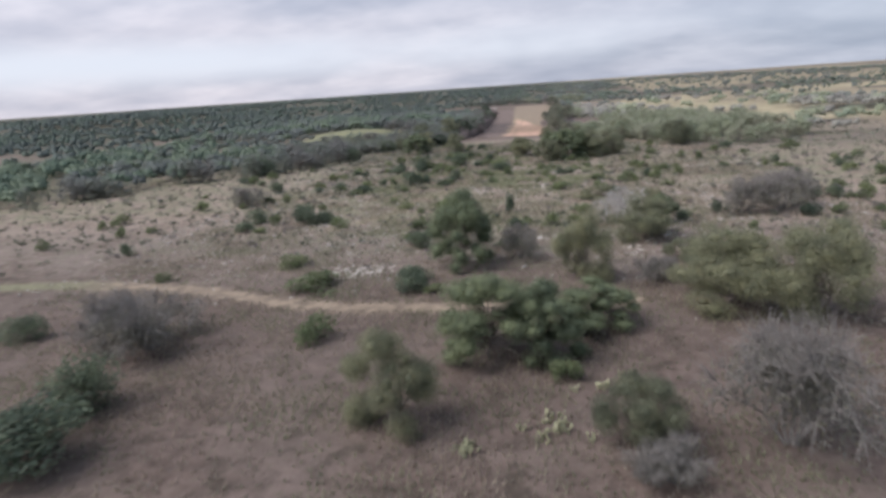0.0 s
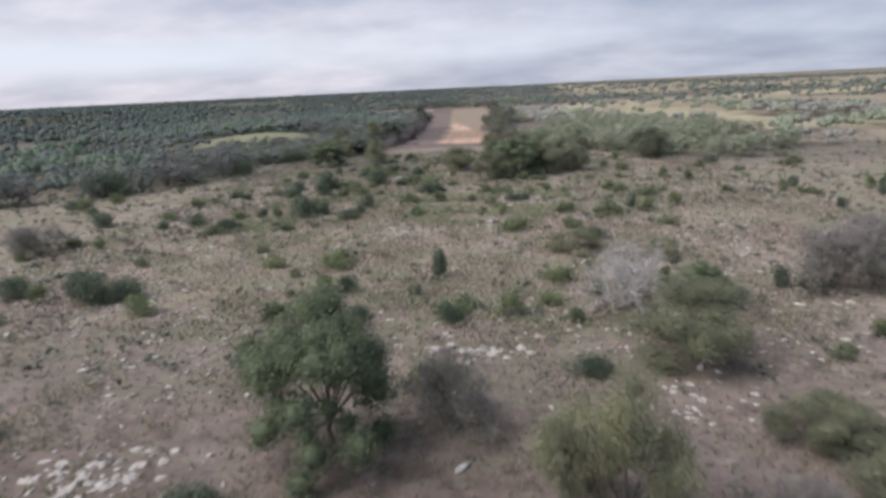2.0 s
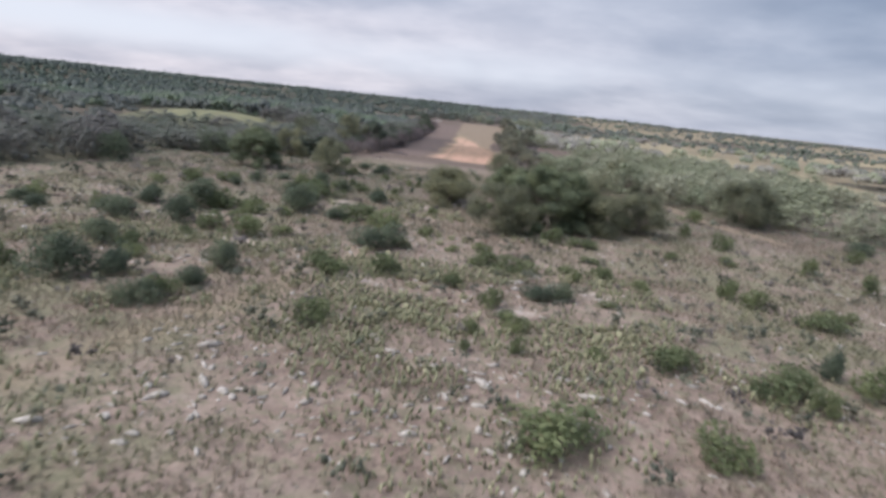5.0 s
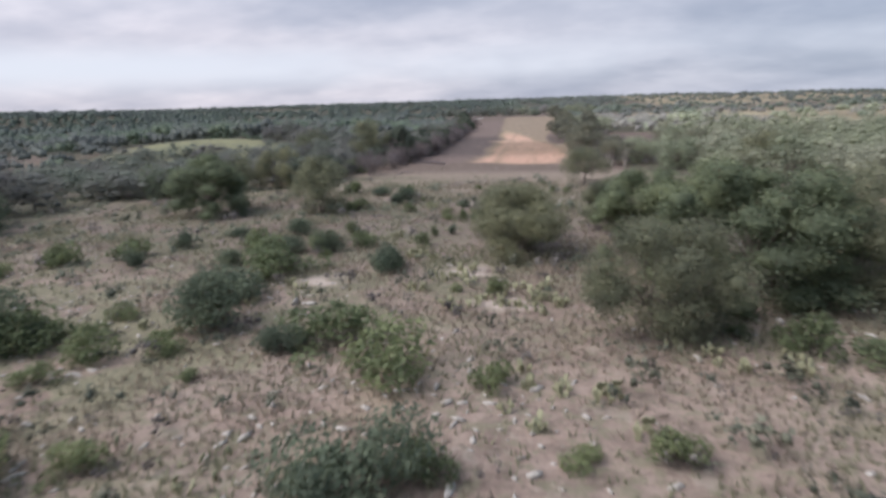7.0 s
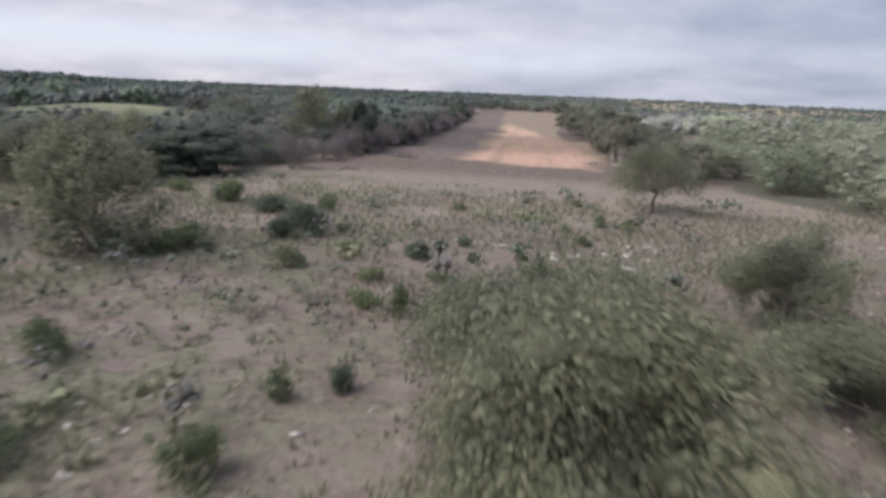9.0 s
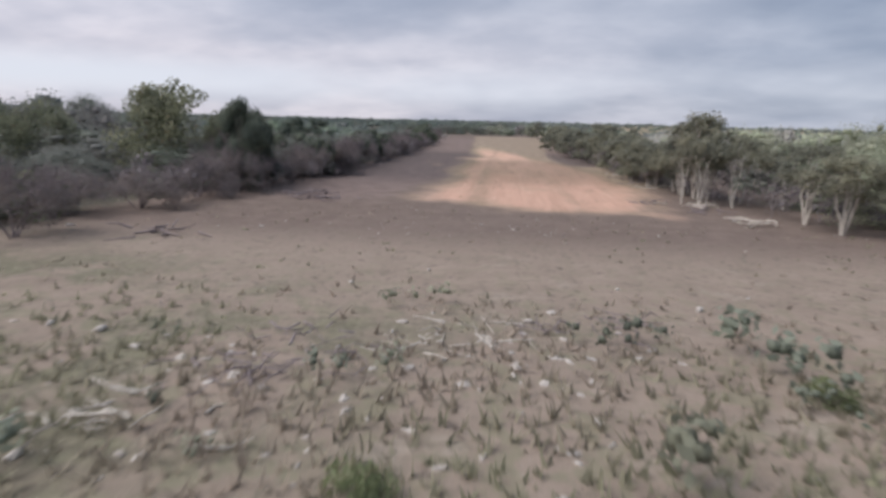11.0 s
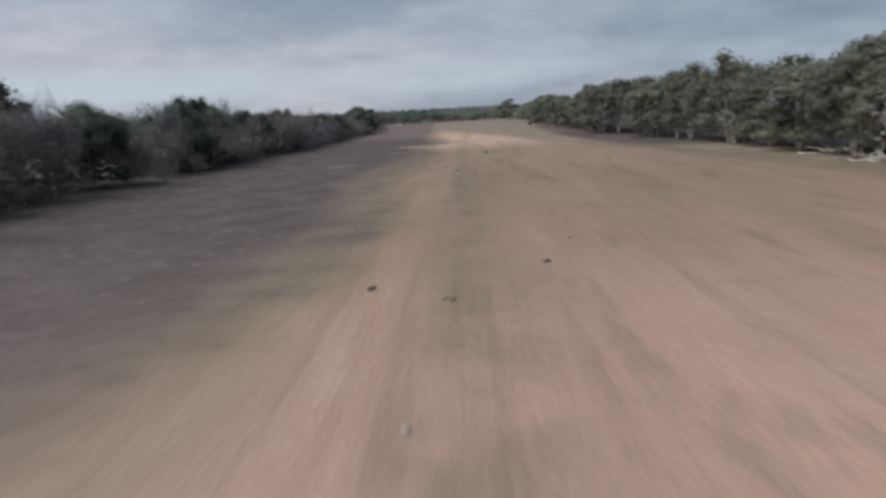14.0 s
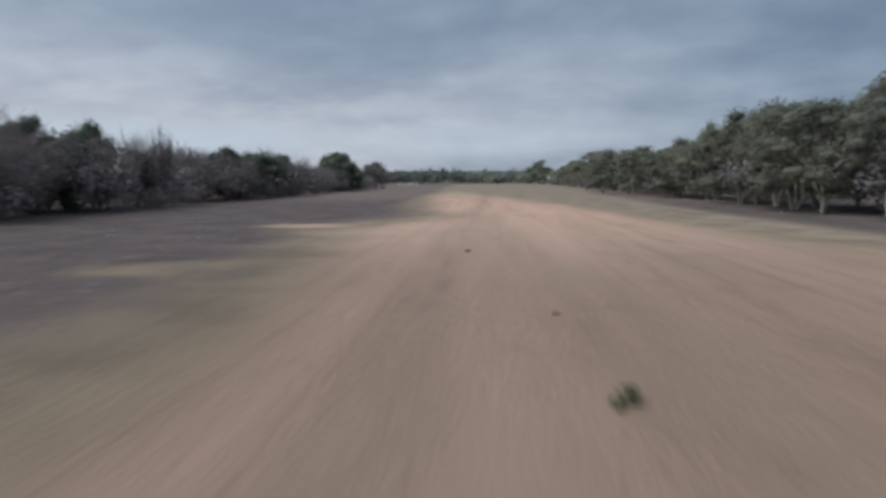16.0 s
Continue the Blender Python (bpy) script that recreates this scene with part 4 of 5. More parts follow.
SHRUB_ROWS_3 = [
    (4.4, 112.7, 2.2, 1.2), (-20.6, 114.0, 1.4, 0.7), (2.5, 114.0, 0.9, 0.5), (-6.0, 118.1, 1.1, 0.8), (30.3, 118.4, 1.4, 1.3), (-7.7, 118.4, 0.6, 0.4),
    (-17.1, 119.2, 1.0, 0.7), (-17.0, 121.5, 4.5, 1.6), (-30.0, 121.7, 2.2, 0.9), (-15.7, 123.9, 0.7, 0.6), (-29.0, 125.9, 1.0, 0.6), (-10.7, 127.0, 1.1, 0.8),
    (-10.6, 129.5, 0.5, 0.7), (-16.1, 130.1, 1.2, 0.9), (-8.2, 133.7, 1.15, 0.95), (-9.5, 134.1, 0.75, 0.9), (-10.7, 134.8, 1.0, 0.55), (-6.5, 135.1, 0.95, 0.75),
    (-5.9, 135.2, 0.65, 0.85), (-7.4, 136.5, 0.95, 0.45), (-11.0, 137.0, 0.9, 0.5), (-8.9, 137.6, 1.1, 0.35), (-14.0, 137.8, 1.1, 0.75), (-18.6, 138.0, 1.1, 0.6),
]
SHRUB_ROWS_4 = [
    (-6.0, 138.4, 0.85, 0.6), (-5.2, 138.6, 0.7, 0.45), (-18.5, 139.1, 2.0, 0.9), (-3.4, 139.2, 0.85, 0.45), (-8.1, 140.1, 0.5, 0.4), (-12.9, 140.5, 0.9, 0.4),
    (-6.5, 140.7, 0.5, 0.4), (-6.7, 142.1, 0.5, 0.4), (-8.8, 142.6, 0.7, 0.4), (-14.1, 143.5, 0.7, 0.4), (-4.1, 143.8, 0.7, 0.4), (-4.7, 146.1, 0.5, 0.4),
    (-1.8, 147.4, 0.9, 0.55), (-16.2, 147.8, 1.3, 0.8), (-3.1, 147.8, 0.8, 0.5), (-21.7, 148.0, 1.7, 1.1), (-10.0, 150.1, 0.8, 0.4), (-25.6, 150.2, 1.2, 0.9),
    (-3.9, 153.2, 0.7, 0.4), (-26.5, 166.0, 4.0, 1.6),
]
SHRUB_ROWS += SHRUB_ROWS_1
SHRUB_ROWS += SHRUB_ROWS_2
SHRUB_ROWS += SHRUB_ROWS_3
SHRUB_ROWS += SHRUB_ROWS_4
# more of the same along the edges of the woods
edge = np.random.default_rng(77)
for y in np.arange(166, 330, 3.4):
    THICKET_ROWS.append((float(woods_left(y) - edge.uniform(0.5, 2.5)), float(y + edge.uniform(-1, 1)), edge.uniform(2.6, 4.4), edge.uniform(1.7, 2.4)))
scrub_seed = np.random.default_rng(78)
for i in range(150):
    x, y = float(scrub_seed.uniform(-62, 48)), float(scrub_seed.uniform(52, 132))
    if x < woods_left(y) + 2 or (-12 < x < 6 and y > 62):
        continue
    (SHRUB_ROWS if i % 3 else JUNIPER_ROWS).append((x, y, float(scrub_seed.uniform(1.0, 2.6)), float(scrub_seed.uniform(0.7, 1.5))))
for y in np.arange(167, 202, 1.9):
    TALL_ROWS.append((float(woods_right(y) + edge.uniform(0.3, 2.2)), float(y + edge.uniform(-0.6, 0.6)), edge.uniform(2.6, 4.0), edge.uniform(2.6, 3.7)))
for y in np.arange(202, 330, 2.9):
    TALL_ROWS.append((float(woods_right(y) + edge.uniform(0.3, 2.6)), float(y + edge.uniform(-1, 1)), edge.uniform(2.8, 4.2), edge.uniform(2.9, 4.1)))
TALL_ROWS += [(2.2, 180.3, 3.6, 4.8), (1.9, 191.4, 4.0, 3.4), (2.3, 199.2, 4.2, 3.9), (0.8, 217.6, 4.0, 3.7), (0.5, 224.0, 2.8, 4.0), (0.6, 230.6, 3.0, 3.9), (0.9, 233.0, 3.3, 3.9), (1.0, 239.0, 1.8, 4.1), (1.4, 245.9, 3.1, 3.3), (1.8, 256.7, 3.1, 3.3), (1.2, 212.0, 2.8, 3.7), (1.4, 207.8, 3.0, 3.8), (2.8, 280, 6.5, 4.5)]


oaks = []
for s in (11, 12, 13):
    trunk, crown = crown_tree(s, 5.5, 5.0, OAK_LEAF, BARK, 26000, 0.10, 0.06, 1, 0.08, 40, 0.128, 0.6, 0.0, 0.26, 0.022, 0.55)
    oaks.append(thing("oak_tree", [("trunk", trunk, ""), ("crown", crown, "dense dark green leaves")], "dense dark green live oak with a rounded crown", "tree", "oaks on the scrubland"))
plant(oaks, (5.5, 5.0), OAK_ROWS, 1)

def mesquite(seed, leaves, length, width, core):
    trunk, crown = crown_tree(seed, 5.0, 4.0, MESQ_LEAF, BARK, leaves, length, width, 2, 0.09, 34, 0.138, 0.75, 0.5, 0.22, 0.024, core)
    return thing("mesquite_tree", [("trunk", trunk, ""), ("crown", crown, "feathery olive foliage")], "wispy olive-green mesquite tree on dry ground", "tree", "mesquites on the scrubland")


close_by = [r for r in MESQUITE_ROWS if (112 < r[1] < 141 and r[0] > -9) or r[1] < 58]
plant([mesquite(s, 40000, 0.085, 0.038, 0.3) for s in (21, 22)], (5.0, 4.0), close_by, 2)
plant([mesquite(s, 9000, 0.15, 0.075, 0.2) for s in (23, 24, 25)], (5.0, 4.0), [r for r in MESQUITE_ROWS if r not in close_by], 9)
trunk, crown = crown_tree(26, 5.0, 3.6, MESQ_LEAF, BARK, 26000, 0.085, 0.034, 1, 0.24, 36, 0.15, 0.75, 0.5, 0.3, 0.030, 0.0)
lone = thing("mesquite_tree", [("trunk", trunk, "dark leaning trunk"), ("crown", crown, "feathery olive foliage")], "lone spreading mesquite with an open trunk before the strip", "tree", "mesquites on the scrubland")
plant([lone], (5.0, 3.6), [STRIP_MESQUITE], 15)

bares = []
for s in (31, 32, 33):
    trunk, twig, fol = bare_tree(s, 4.2, 3.2, GREY_TWIG, 6, 3, 14, GREY_LEAF, 5200, 0.013)
    bares.append(thing("bare_shrub", [("trunk", trunk, ""), ("twig", twig, ""), ("foliage", fol, "fine grey twig tips")], "leafless grey twiggy shrub with fine twig tips", "shrub", "bare shrubs on the scrubland"))
plant(bares, (4.2, 3.2), BARE_ROWS, 3)

thickets = []
for s in (35, 36, 37, 38):
    trunk, twig, fol = bare_tree(s, 4.2, 3.2, THICKET_TWIG, 5, 3, 7, THICKET_LEAF, 4200, 0.014)
    thickets.append(thing("thicket_tree", [("trunk", trunk, ""), ("twig", twig, ""), ("foliage", fol, "dark sparse leaves")], "dark twiggy leafless tree in a thicket", "tree", "thicket beside the landing strip"))
plant(thickets, (4.2, 3.2), THICKET_ROWS, 4)

deads = []
for s in (41, 42):
    trunk, twig = bare_tree(s, 3.2, 3.0, DEAD_WOOD, 6, 3, 10, None, 0, 0.020, 1.0)
    deads.append(thing("dead_tree", [("trunk", trunk, ""), ("twig", twig, "")], "bleached grey dead tree with crooked limbs", "tree", "dead trees"))
plant(deads, (3.2, 3.0), DEAD_ROWS, 5)

talls = []
for s in (51, 52, 53, 54):
    trunk, crown = crown_tree(s, 3.0, 4.2, TALL_LEAF, PALE_BARK, 5200, 0.105, 0.06, 3, 0.19, 40, 0.15, 0.7, 0.15, 0.33, 0.016, 0.45)
    talls.append(thing("slender_tree", [("trunk", trunk, "pale grey trunk"), ("crown", crown, "")], "slender grey-green tree with pale leaning trunks", "tree", "trees along the landing strip"))
bare_trunks = []
for s in (55, 56, 57):
    trunk, crown = crown_tree(s, 2.6, 4.2, TALL_LEAF, PALE_BARK, 2200, 0.12, 0.07, 4, 0.46, 26, 0.15, 0.8, 0.15, 0.50, 0.022, 0.3)
    bare_trunks.append(thing("slender_tree", [("trunk", trunk, "bare pale grey trunks"), ("crown", crown, "")], "slender grey-green tree on bare pale leaning trunks", "tree", "trees along the landing strip"))
TALL_ROWS = [(x, y, w, h * float(1 - 0.12 * smooth(y, 183, 188) * (1 - smooth(y, 199, 203)) - 0.07 * smooth(y, 213, 217) * (1 - smooth(y, 250, 270)))) for x, y, w, h in TALL_ROWS]
pale_stems = []
for s in (58, 59):
    trunk, crown = crown_tree(s, 3.2, 4.2, TALL_LEAF, WHITE_BARK, 2000, 0.12, 0.07, 5, 0.58, 22, 0.13, 0.8, 0.15, 0.60, 0.0125, 0.3)
    pale_stems.append(thing("slender_tree", [("trunk", trunk, "bare whitish trunks"), ("crown", crown, "")], "slender tree on bare whitish leaning trunks", "tree", "trees along the landing strip"))
plant(pale_stems, (3.2, 4.2), [(0.7, 177.6, 2.6, 3.7), (1.3, 176.6, 2.2, 3.5), (2.1, 178.0, 2.4, 3.8), (2.9, 176.4, 2.6, 3.6), (3.9, 178.2, 2.8, 3.7), (5.2, 176.0, 2.6, 3.4)], 17)
plant(bare_trunks, (2.6, 4.2), [r for r in TALL_ROWS if r[1] < 187 and not (r[1] < 179 and r[0] < 4)], 14)
plant(talls, (3.0, 4.2), [r for r in TALL_ROWS if r[1] >= 187], 6)

END_ROWS = []
for x in np.arange(-58, 26, 4.2):
    END_ROWS.append((float(x + edge.uniform(-1, 1)), float(432 + edge.uniform(-2, 2)), edge.uniform(5.5, 8.5), edge.uniform(4.0, 6.4)))
TALL_BUSHES = [r for r in JUNIPER_ROWS if r[3] > 2.3 and r[1] > 150] + [
    (-28.2, 157.3, 6.0, 2.9), (-30.6, 156.2, 4.6, 2.6), (-23.2, 177.6, 3.2, 4.9), (-24.2, 180.2, 3.2, 4.8), (-22.6, 206.8, 2.2, 3.1), (-22.9, 209.0, 2.8, 3.2), (-22.6, 199.6, 2.8, 2.7), (-23.6, 189.2, 3.6, 2.9), (-25.4, 187.2, 3.4, 2.9),
    (-23.5, 217.2, 2.4, 2.8), (-23.7, 220.4, 2.5, 2.6), (-24.0, 225.2, 2.6, 2.9), (-24.1, 227.6, 2.2, 3.0), (-24.8, 239.0, 3.3, 2.7), (-25.1, 250.0, 2.8, 2.8), (-25.5, 267.5, 3.8, 3.7), (-34.6, 329, 6.9, 4.6),
]
JUNIPER_ROWS = [r for r in JUNIPER_ROWS if r not in TALL_BUSHES]
junipers = []
for s in (61, 62, 63, 64):
    stem, fol = bush(s, 2.2, 1.7, JUNIPER_LEAF, BARK, 3200, 0.12, 0.055, 13, 0.1)
    junipers.append(thing("juniper", [("stem", stem, ""), ("foliage", fol, "")], "dark green bushy juniper low to the ground", "shrub", "junipers on the scrubland"))
plant(junipers, (2.2, 1.7), JUNIPER_ROWS, 7)

shrubs = []
for s in (71, 72, 73, 74):
    stem, fol = bush(s, 1.4, 0.95, SHRUB_LEAF, BARK, 950, 0.11, 0.046, 9)
    shrubs.append(thing("shrub", [("stem", stem, ""), ("foliage", fol, "")], "small green leafy shrub on brown ground", "shrub", "small shrubs on the scrubland"))
plant(shrubs, (1.4, 0.95), SHRUB_ROWS, 8)

# ---- woodland behind the edges, too many to count ----


def icosahedron():
    g = (1 + 5**0.5) / 2
    v = [(-1, g, 0), (1, g, 0), (-1, -g, 0), (1, -g, 0), (0, -1, g), (0, 1, g), (0, -1, -g), (0, 1, -g), (g, 0, -1), (g, 0, 1), (-g, 0, -1), (-g, 0, 1)]
    f = [(0, 11, 5), (0, 5, 1), (0, 1, 7), (0, 7, 10), (0, 10, 11), (1, 5, 9), (5, 11, 4), (11, 10, 2), (10, 7, 6), (7, 1, 8), (3, 9, 4), (3, 4, 2), (3, 2, 6), (3, 6, 8), (3, 8, 9), (4, 9, 5), (2, 4, 11), (6, 2, 10), (8, 6, 7), (9, 8, 1)]
    return unit(np.array(v, float)), np.array(f)


def woodland(name, label, rng, x, y, w, h, tint, quads, leaf_share=0.17, lumps=6, core=0.72, loose=0.3, sink=0.0):
    """Many crowns in one mesh: domes of uneven clumps with leaf sprays all over."""
    n = len(x)
    z = height(x, y) - sink * h
    ang, u = rng.uniform(0, 6.28, (n, lumps)), np.sqrt(rng.uniform(0.0, 1.0, (n, lumps)))
    rad = 0.36 * u
    roof = 0.30 + 0.42 * np.sqrt(1 - 0.8 * u**2) * rng.uniform(0.6, 1.0, (n, lumps))
    lc = np.stack([x[:, None] + w[:, None] * rad * np.cos(ang), y[:, None] + w[:, None] * rad * np.sin(ang), z[:, None] + h[:, None] * roof], 2)
    lr = np.minimum(w, h * 1.3)[:, None] * rng.uniform(0.17, 0.31, (n, lumps))
    who = np.repeat(np.arange(n), quads)
    pick = rng.integers(0, lumps, n * quads)
    way = unit(rng.normal(size=(n * quads, 3)) + np.array([0, 0, 0.2]))
    centres = lc[who, pick] + way * (lr[who, pick] * rng.uniform(0.7, 1.1, n * quads))[:, None]
    centres[:, 2] = np.maximum(centres[:, 2], z[who] + 0.1 + rng.uniform(0, 0.3, n * quads))
    size = (np.minimum(w, h * 1.3) * leaf_share)[who]
    v, f = leaf_quads(rng, centres, way + np.array([0, 0, 0.15]), 1.0, 1.0, loose)
    v = centres.repeat(4, 0) + (v - centres.repeat(4, 0)) * (size.repeat(4) * np.tile([1.0, 0.6, 1.0, 0.6], n * quads))[:, None]
    col = (tint[who] * rng.uniform(0.9, 1.1, (n * quads, 1))).repeat(4, 0)
    if core:
        v, f = joined((v, f), cores(rng, lc.reshape(-1, 3), core * lr.ravel(), np.full(n * lumps, 1.0), (LUMP_V, LUMP_F)))
        col = np.concatenate([col, (tint * 0.95).repeat(lumps * len(LUMP_V), 0)])
    me = mesh_of(name, v, f, WOODS)
    attr = me.color_attributes.new("tint", "FLOAT_COLOR", "POINT")
    attr.data.foreach_set("color", np.concatenate([col, np.ones((len(col), 1))], 1).ravel())
    return tagged(new(name, me), label, "woodland", kind="stuff")


def scatter(rng, x0, x1, y0, y1, step, chance):
    gx_, gy_ = np.meshgrid(np.arange(x0, x1, step), np.arange(y0, y1, step))
    gx_, gy_ = gx_.ravel() + rng.uniform(-0.48, 0.48, gx_.size) * step, gy_.ravel() + rng.uniform(-0.48, 0.48, gy_.size) * step
    keep = rng.uniform(size=gx_.size) < chance(gx_, gy_)
    return gx_[keep], gy_[keep]


# Tints brighter than real foliage, with the lift of haze put into them.
TINTS = np.array([(0.246, 0.274, 0.214), (0.324, 0.334, 0.250), (0.330, 0.306, 0.286), (0.300, 0.276, 0.271), (0.288, 0.312, 0.234)])
rng = np.random.default_rng(900)


def tints(rng, x, y):
    pick = np.floor(np.clip(fbm(x * 0.03, y * 0.03, 71) * 1.6 - 0.3 + rng.normal(size=x.size) * 0.1, 0, 0.999) * 5).astype(int)
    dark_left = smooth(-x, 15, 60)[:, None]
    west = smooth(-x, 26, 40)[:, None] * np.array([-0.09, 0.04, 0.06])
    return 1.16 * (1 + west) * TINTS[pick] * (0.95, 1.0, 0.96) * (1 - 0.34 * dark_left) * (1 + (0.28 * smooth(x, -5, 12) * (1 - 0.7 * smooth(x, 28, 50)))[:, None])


nx_, ny_ = scatter(rng, -130, 110, 66, 330, 4.6, woods_density)
nw, nh = rng.uniform(4.4, 7.4, nx_.size), rng.uniform(3.0, 5.0, nx_.size)
by_edge = np.minimum(np.abs(nx_ - woods_left(ny_)), np.abs(nx_ - woods_right(ny_)))
nw = np.minimum(nw, np.maximum(3.0, by_edge * 1.7))
nh = nh + 0.8 * smooth(fbm(nx_ * 0.05, ny_ * 0.05, 81), 0.5, 0.7)
nh = nh * (1 - 0.62 * np.exp(-(((nx_ + 59) / 22) ** 4) - ((ny_ - 163) / 18) ** 4))
strip_side = smooth(ny_, 164, 172) * (1 - smooth(by_edge, 14, 26))
nh = nh * (1 - strip_side) + strip_side * np.where(nx_ < -10, rng.uniform(2.2, 2.9, nx_.size), rng.uniform(2.8, 3.6, nx_.size))
n_tint = tints(rng, nx_, ny_)
# the nearest stand as trees of their own
order = np.argsort(np.minimum(by_edge, 0.22 * np.hypot(nx_ + 5, ny_ - 150)) + 0.07 * np.abs(ny_ - 190))
near_woods = np.zeros(nx_.size, bool)
near_woods[order[:290]] = True


def woodland_trees(seeds, leaves, length, chosen, seed, core=0.0, more=()):
    kinds = []
    for s in seeds:
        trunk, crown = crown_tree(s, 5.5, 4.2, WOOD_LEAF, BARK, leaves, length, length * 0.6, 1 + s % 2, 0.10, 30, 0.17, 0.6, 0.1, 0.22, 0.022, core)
        kinds.append(thing("woodland_tree", [("trunk", trunk, ""), ("crown", crown, "")], "rounded grey-olive tree in dense woods", "tree", "woods beside the strip"))
    rows = [tuple(float(q) for q in r) for r in zip(nx_[chosen], ny_[chosen], nw[chosen], nh[chosen])] + list(more)
    plant(kinds, (5.5, 4.2), rows, seed)


by_strip = near_woods & (by_edge < 9) & (ny_ > 162) & (ny_ < 262)
woodland_trees((81, 82, 83), 8500, 0.12, by_strip, 10, 0.25)
dark_oaks = []
for s in (87, 88, 89):
    trunk, crown = crown_tree(s, 4.0, 3.2, DARK_OAK_LEAF, BARK, 11000, 0.11, 0.068, 1, 0.14, 40, 0.15, 0.6, 0.1, 0.25, 0.024, 0.6)
    dark_oaks.append(thing("evergreen_oak", [("trunk", trunk, ""), ("crown", crown, "")], "dark evergreen oak rising over grey brush", "tree", "dark oaks in the thicket"))
plant(dark_oaks, (4.0, 3.2), TALL_BUSHES, 12)
trunk, crown = crown_tree(93, 2.4, 4.15, DARK_OAK_LEAF, BARK, 1600, 0.11, 0.068, 1, 0.72, 10, 0.13, 0.8, 0.1, 0.62, 0.014, 0.25)
gangly = thing("evergreen_oak", [("trunk", trunk, "thin bare trunk"), ("crown", crown, "")], "gangly dark oak with a small open crown over the thicket", "tree", "dark oaks in the thicket")
plant([gangly], (2.4, 4.15), [(-23.1, 190.0, 2.4, 4.15)], 16)
woodland_trees((84, 85, 86), 3000, 0.15, near_woods & ~by_strip, 11, 0.3, END_ROWS)
# The 1.15 lifts the farther crowns further, in place of haze.
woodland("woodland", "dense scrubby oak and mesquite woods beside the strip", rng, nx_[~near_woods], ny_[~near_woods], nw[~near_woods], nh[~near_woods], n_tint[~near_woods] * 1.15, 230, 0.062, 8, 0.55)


def far_density(x, y):
    out = 1 - (x > -130) * (x < 110) * (y > 66) * (y < 330)
    belt = woods_density(x, y) * (y > 66)
    sides = smooth(np.abs(x), 70, 110) * smooth(fbm(x * 0.02, y * 0.02, 63), 0.36, 0.5) * (1 - 0.45 * smooth(x, 50, 100))
    return out * np.maximum(belt, sides) * (0.45 + 0.5 * smooth(fbm(x * 0.03 + 2, y * 0.014, 68), 0.36, 0.56)) * (1 - 0.55 * smooth(x, 60, 110) * (1 - smooth(np.hypot(x, y), 600, 760)))


fx_, fy_ = scatter(rng, -600, 600, 40, 960, 6.9, far_density)
fw = rng.uniform(4.0, 11.0, fx_.size)
fh = fw * rng.uniform(0.36, 0.58, fx_.size)
mx_, my_ = scatter(rng, -460, -200, 340, 520, 6.0, lambda x, y: 0.9 * (np.hypot((x + 330) / 90.0, (y - 430) / 60.0) < 1.35))
fx_, fy_ = np.concatenate([fx_, mx_]), np.concatenate([fy_, my_])
fw, fh = np.concatenate([fw, rng.uniform(8, 11, mx_.size)]), np.concatenate([fh, rng.uniform(3.2, 4.2, mx_.size)])
# The bluish factor paints distance haze into the leaf colour.
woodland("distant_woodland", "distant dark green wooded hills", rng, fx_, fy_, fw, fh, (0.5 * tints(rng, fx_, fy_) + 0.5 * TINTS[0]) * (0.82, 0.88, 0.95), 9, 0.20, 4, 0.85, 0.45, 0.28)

# ---- undergrowth on the scrubland ----


def scrub_density(x, y):
    d = smooth(fbm(x * 0.10, y * 0.10, 91), 0.38, 0.60) * smooth(y, 44, 60) * (1 - 0.85 * smooth(y, 150, 160)) * (1 - smooth(y, 160, 166))
    d = d * (1 - smooth(-x, 95, 105)) * (1 - smooth(x, 65, 75)) * (near_line(x, y, TRAIL) > 1.6)
    d = np.maximum(d, 0.85 * smooth(-x, 9, 15) * smooth(y, 74, 82) * (1 - smooth(y, 144, 152)) * smooth(fbm(x * 0.22, y * 0.22, 93), 0.34, 0.5))
    return np.maximum(d, 0.55 * smooth(np.abs(x + 5), 32, 44) * smooth(y, 50, 60)) * (0.7 + 0.3 * smooth(-x, 6, 20) + 0.1 * smooth(x, 8, 20)) + 0.30 * smooth(y, 42, 54) * (1 - 0.85 * smooth(y, 116, 130)) * (1 - smooth(y, 148, 158)) * (np.abs(x) < 70) * (near_line(x, y, TRAIL) > 1.6)


ux, uy = scatter(rng, -105, 75, 40, 166, 1.65, scrub_density)
uw = rng.uniform(0.5, 1.5, ux.size) * rng.uniform(0.6, 1.4, ux.size)
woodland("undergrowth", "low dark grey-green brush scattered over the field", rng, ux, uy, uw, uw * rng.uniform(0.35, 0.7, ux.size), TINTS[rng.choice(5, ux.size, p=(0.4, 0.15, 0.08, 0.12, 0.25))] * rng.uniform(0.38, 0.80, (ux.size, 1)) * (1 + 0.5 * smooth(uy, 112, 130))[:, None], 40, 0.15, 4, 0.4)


def brush_density(x, y):
    """Low growth under and before the trees along the strip."""
    left = smooth(woods_left(y) - x, -0.6, 0.6) * (1 - smooth(woods_left(y) - x, 5, 8))
    right = smooth(x - woods_right(y), -0.5, 0.5) * (1 - smooth(x - woods_right(y), 7, 10))
    return np.maximum(left, right) * smooth(y, 166, 172) * np.where(x > -10, 0.85, 0.9)


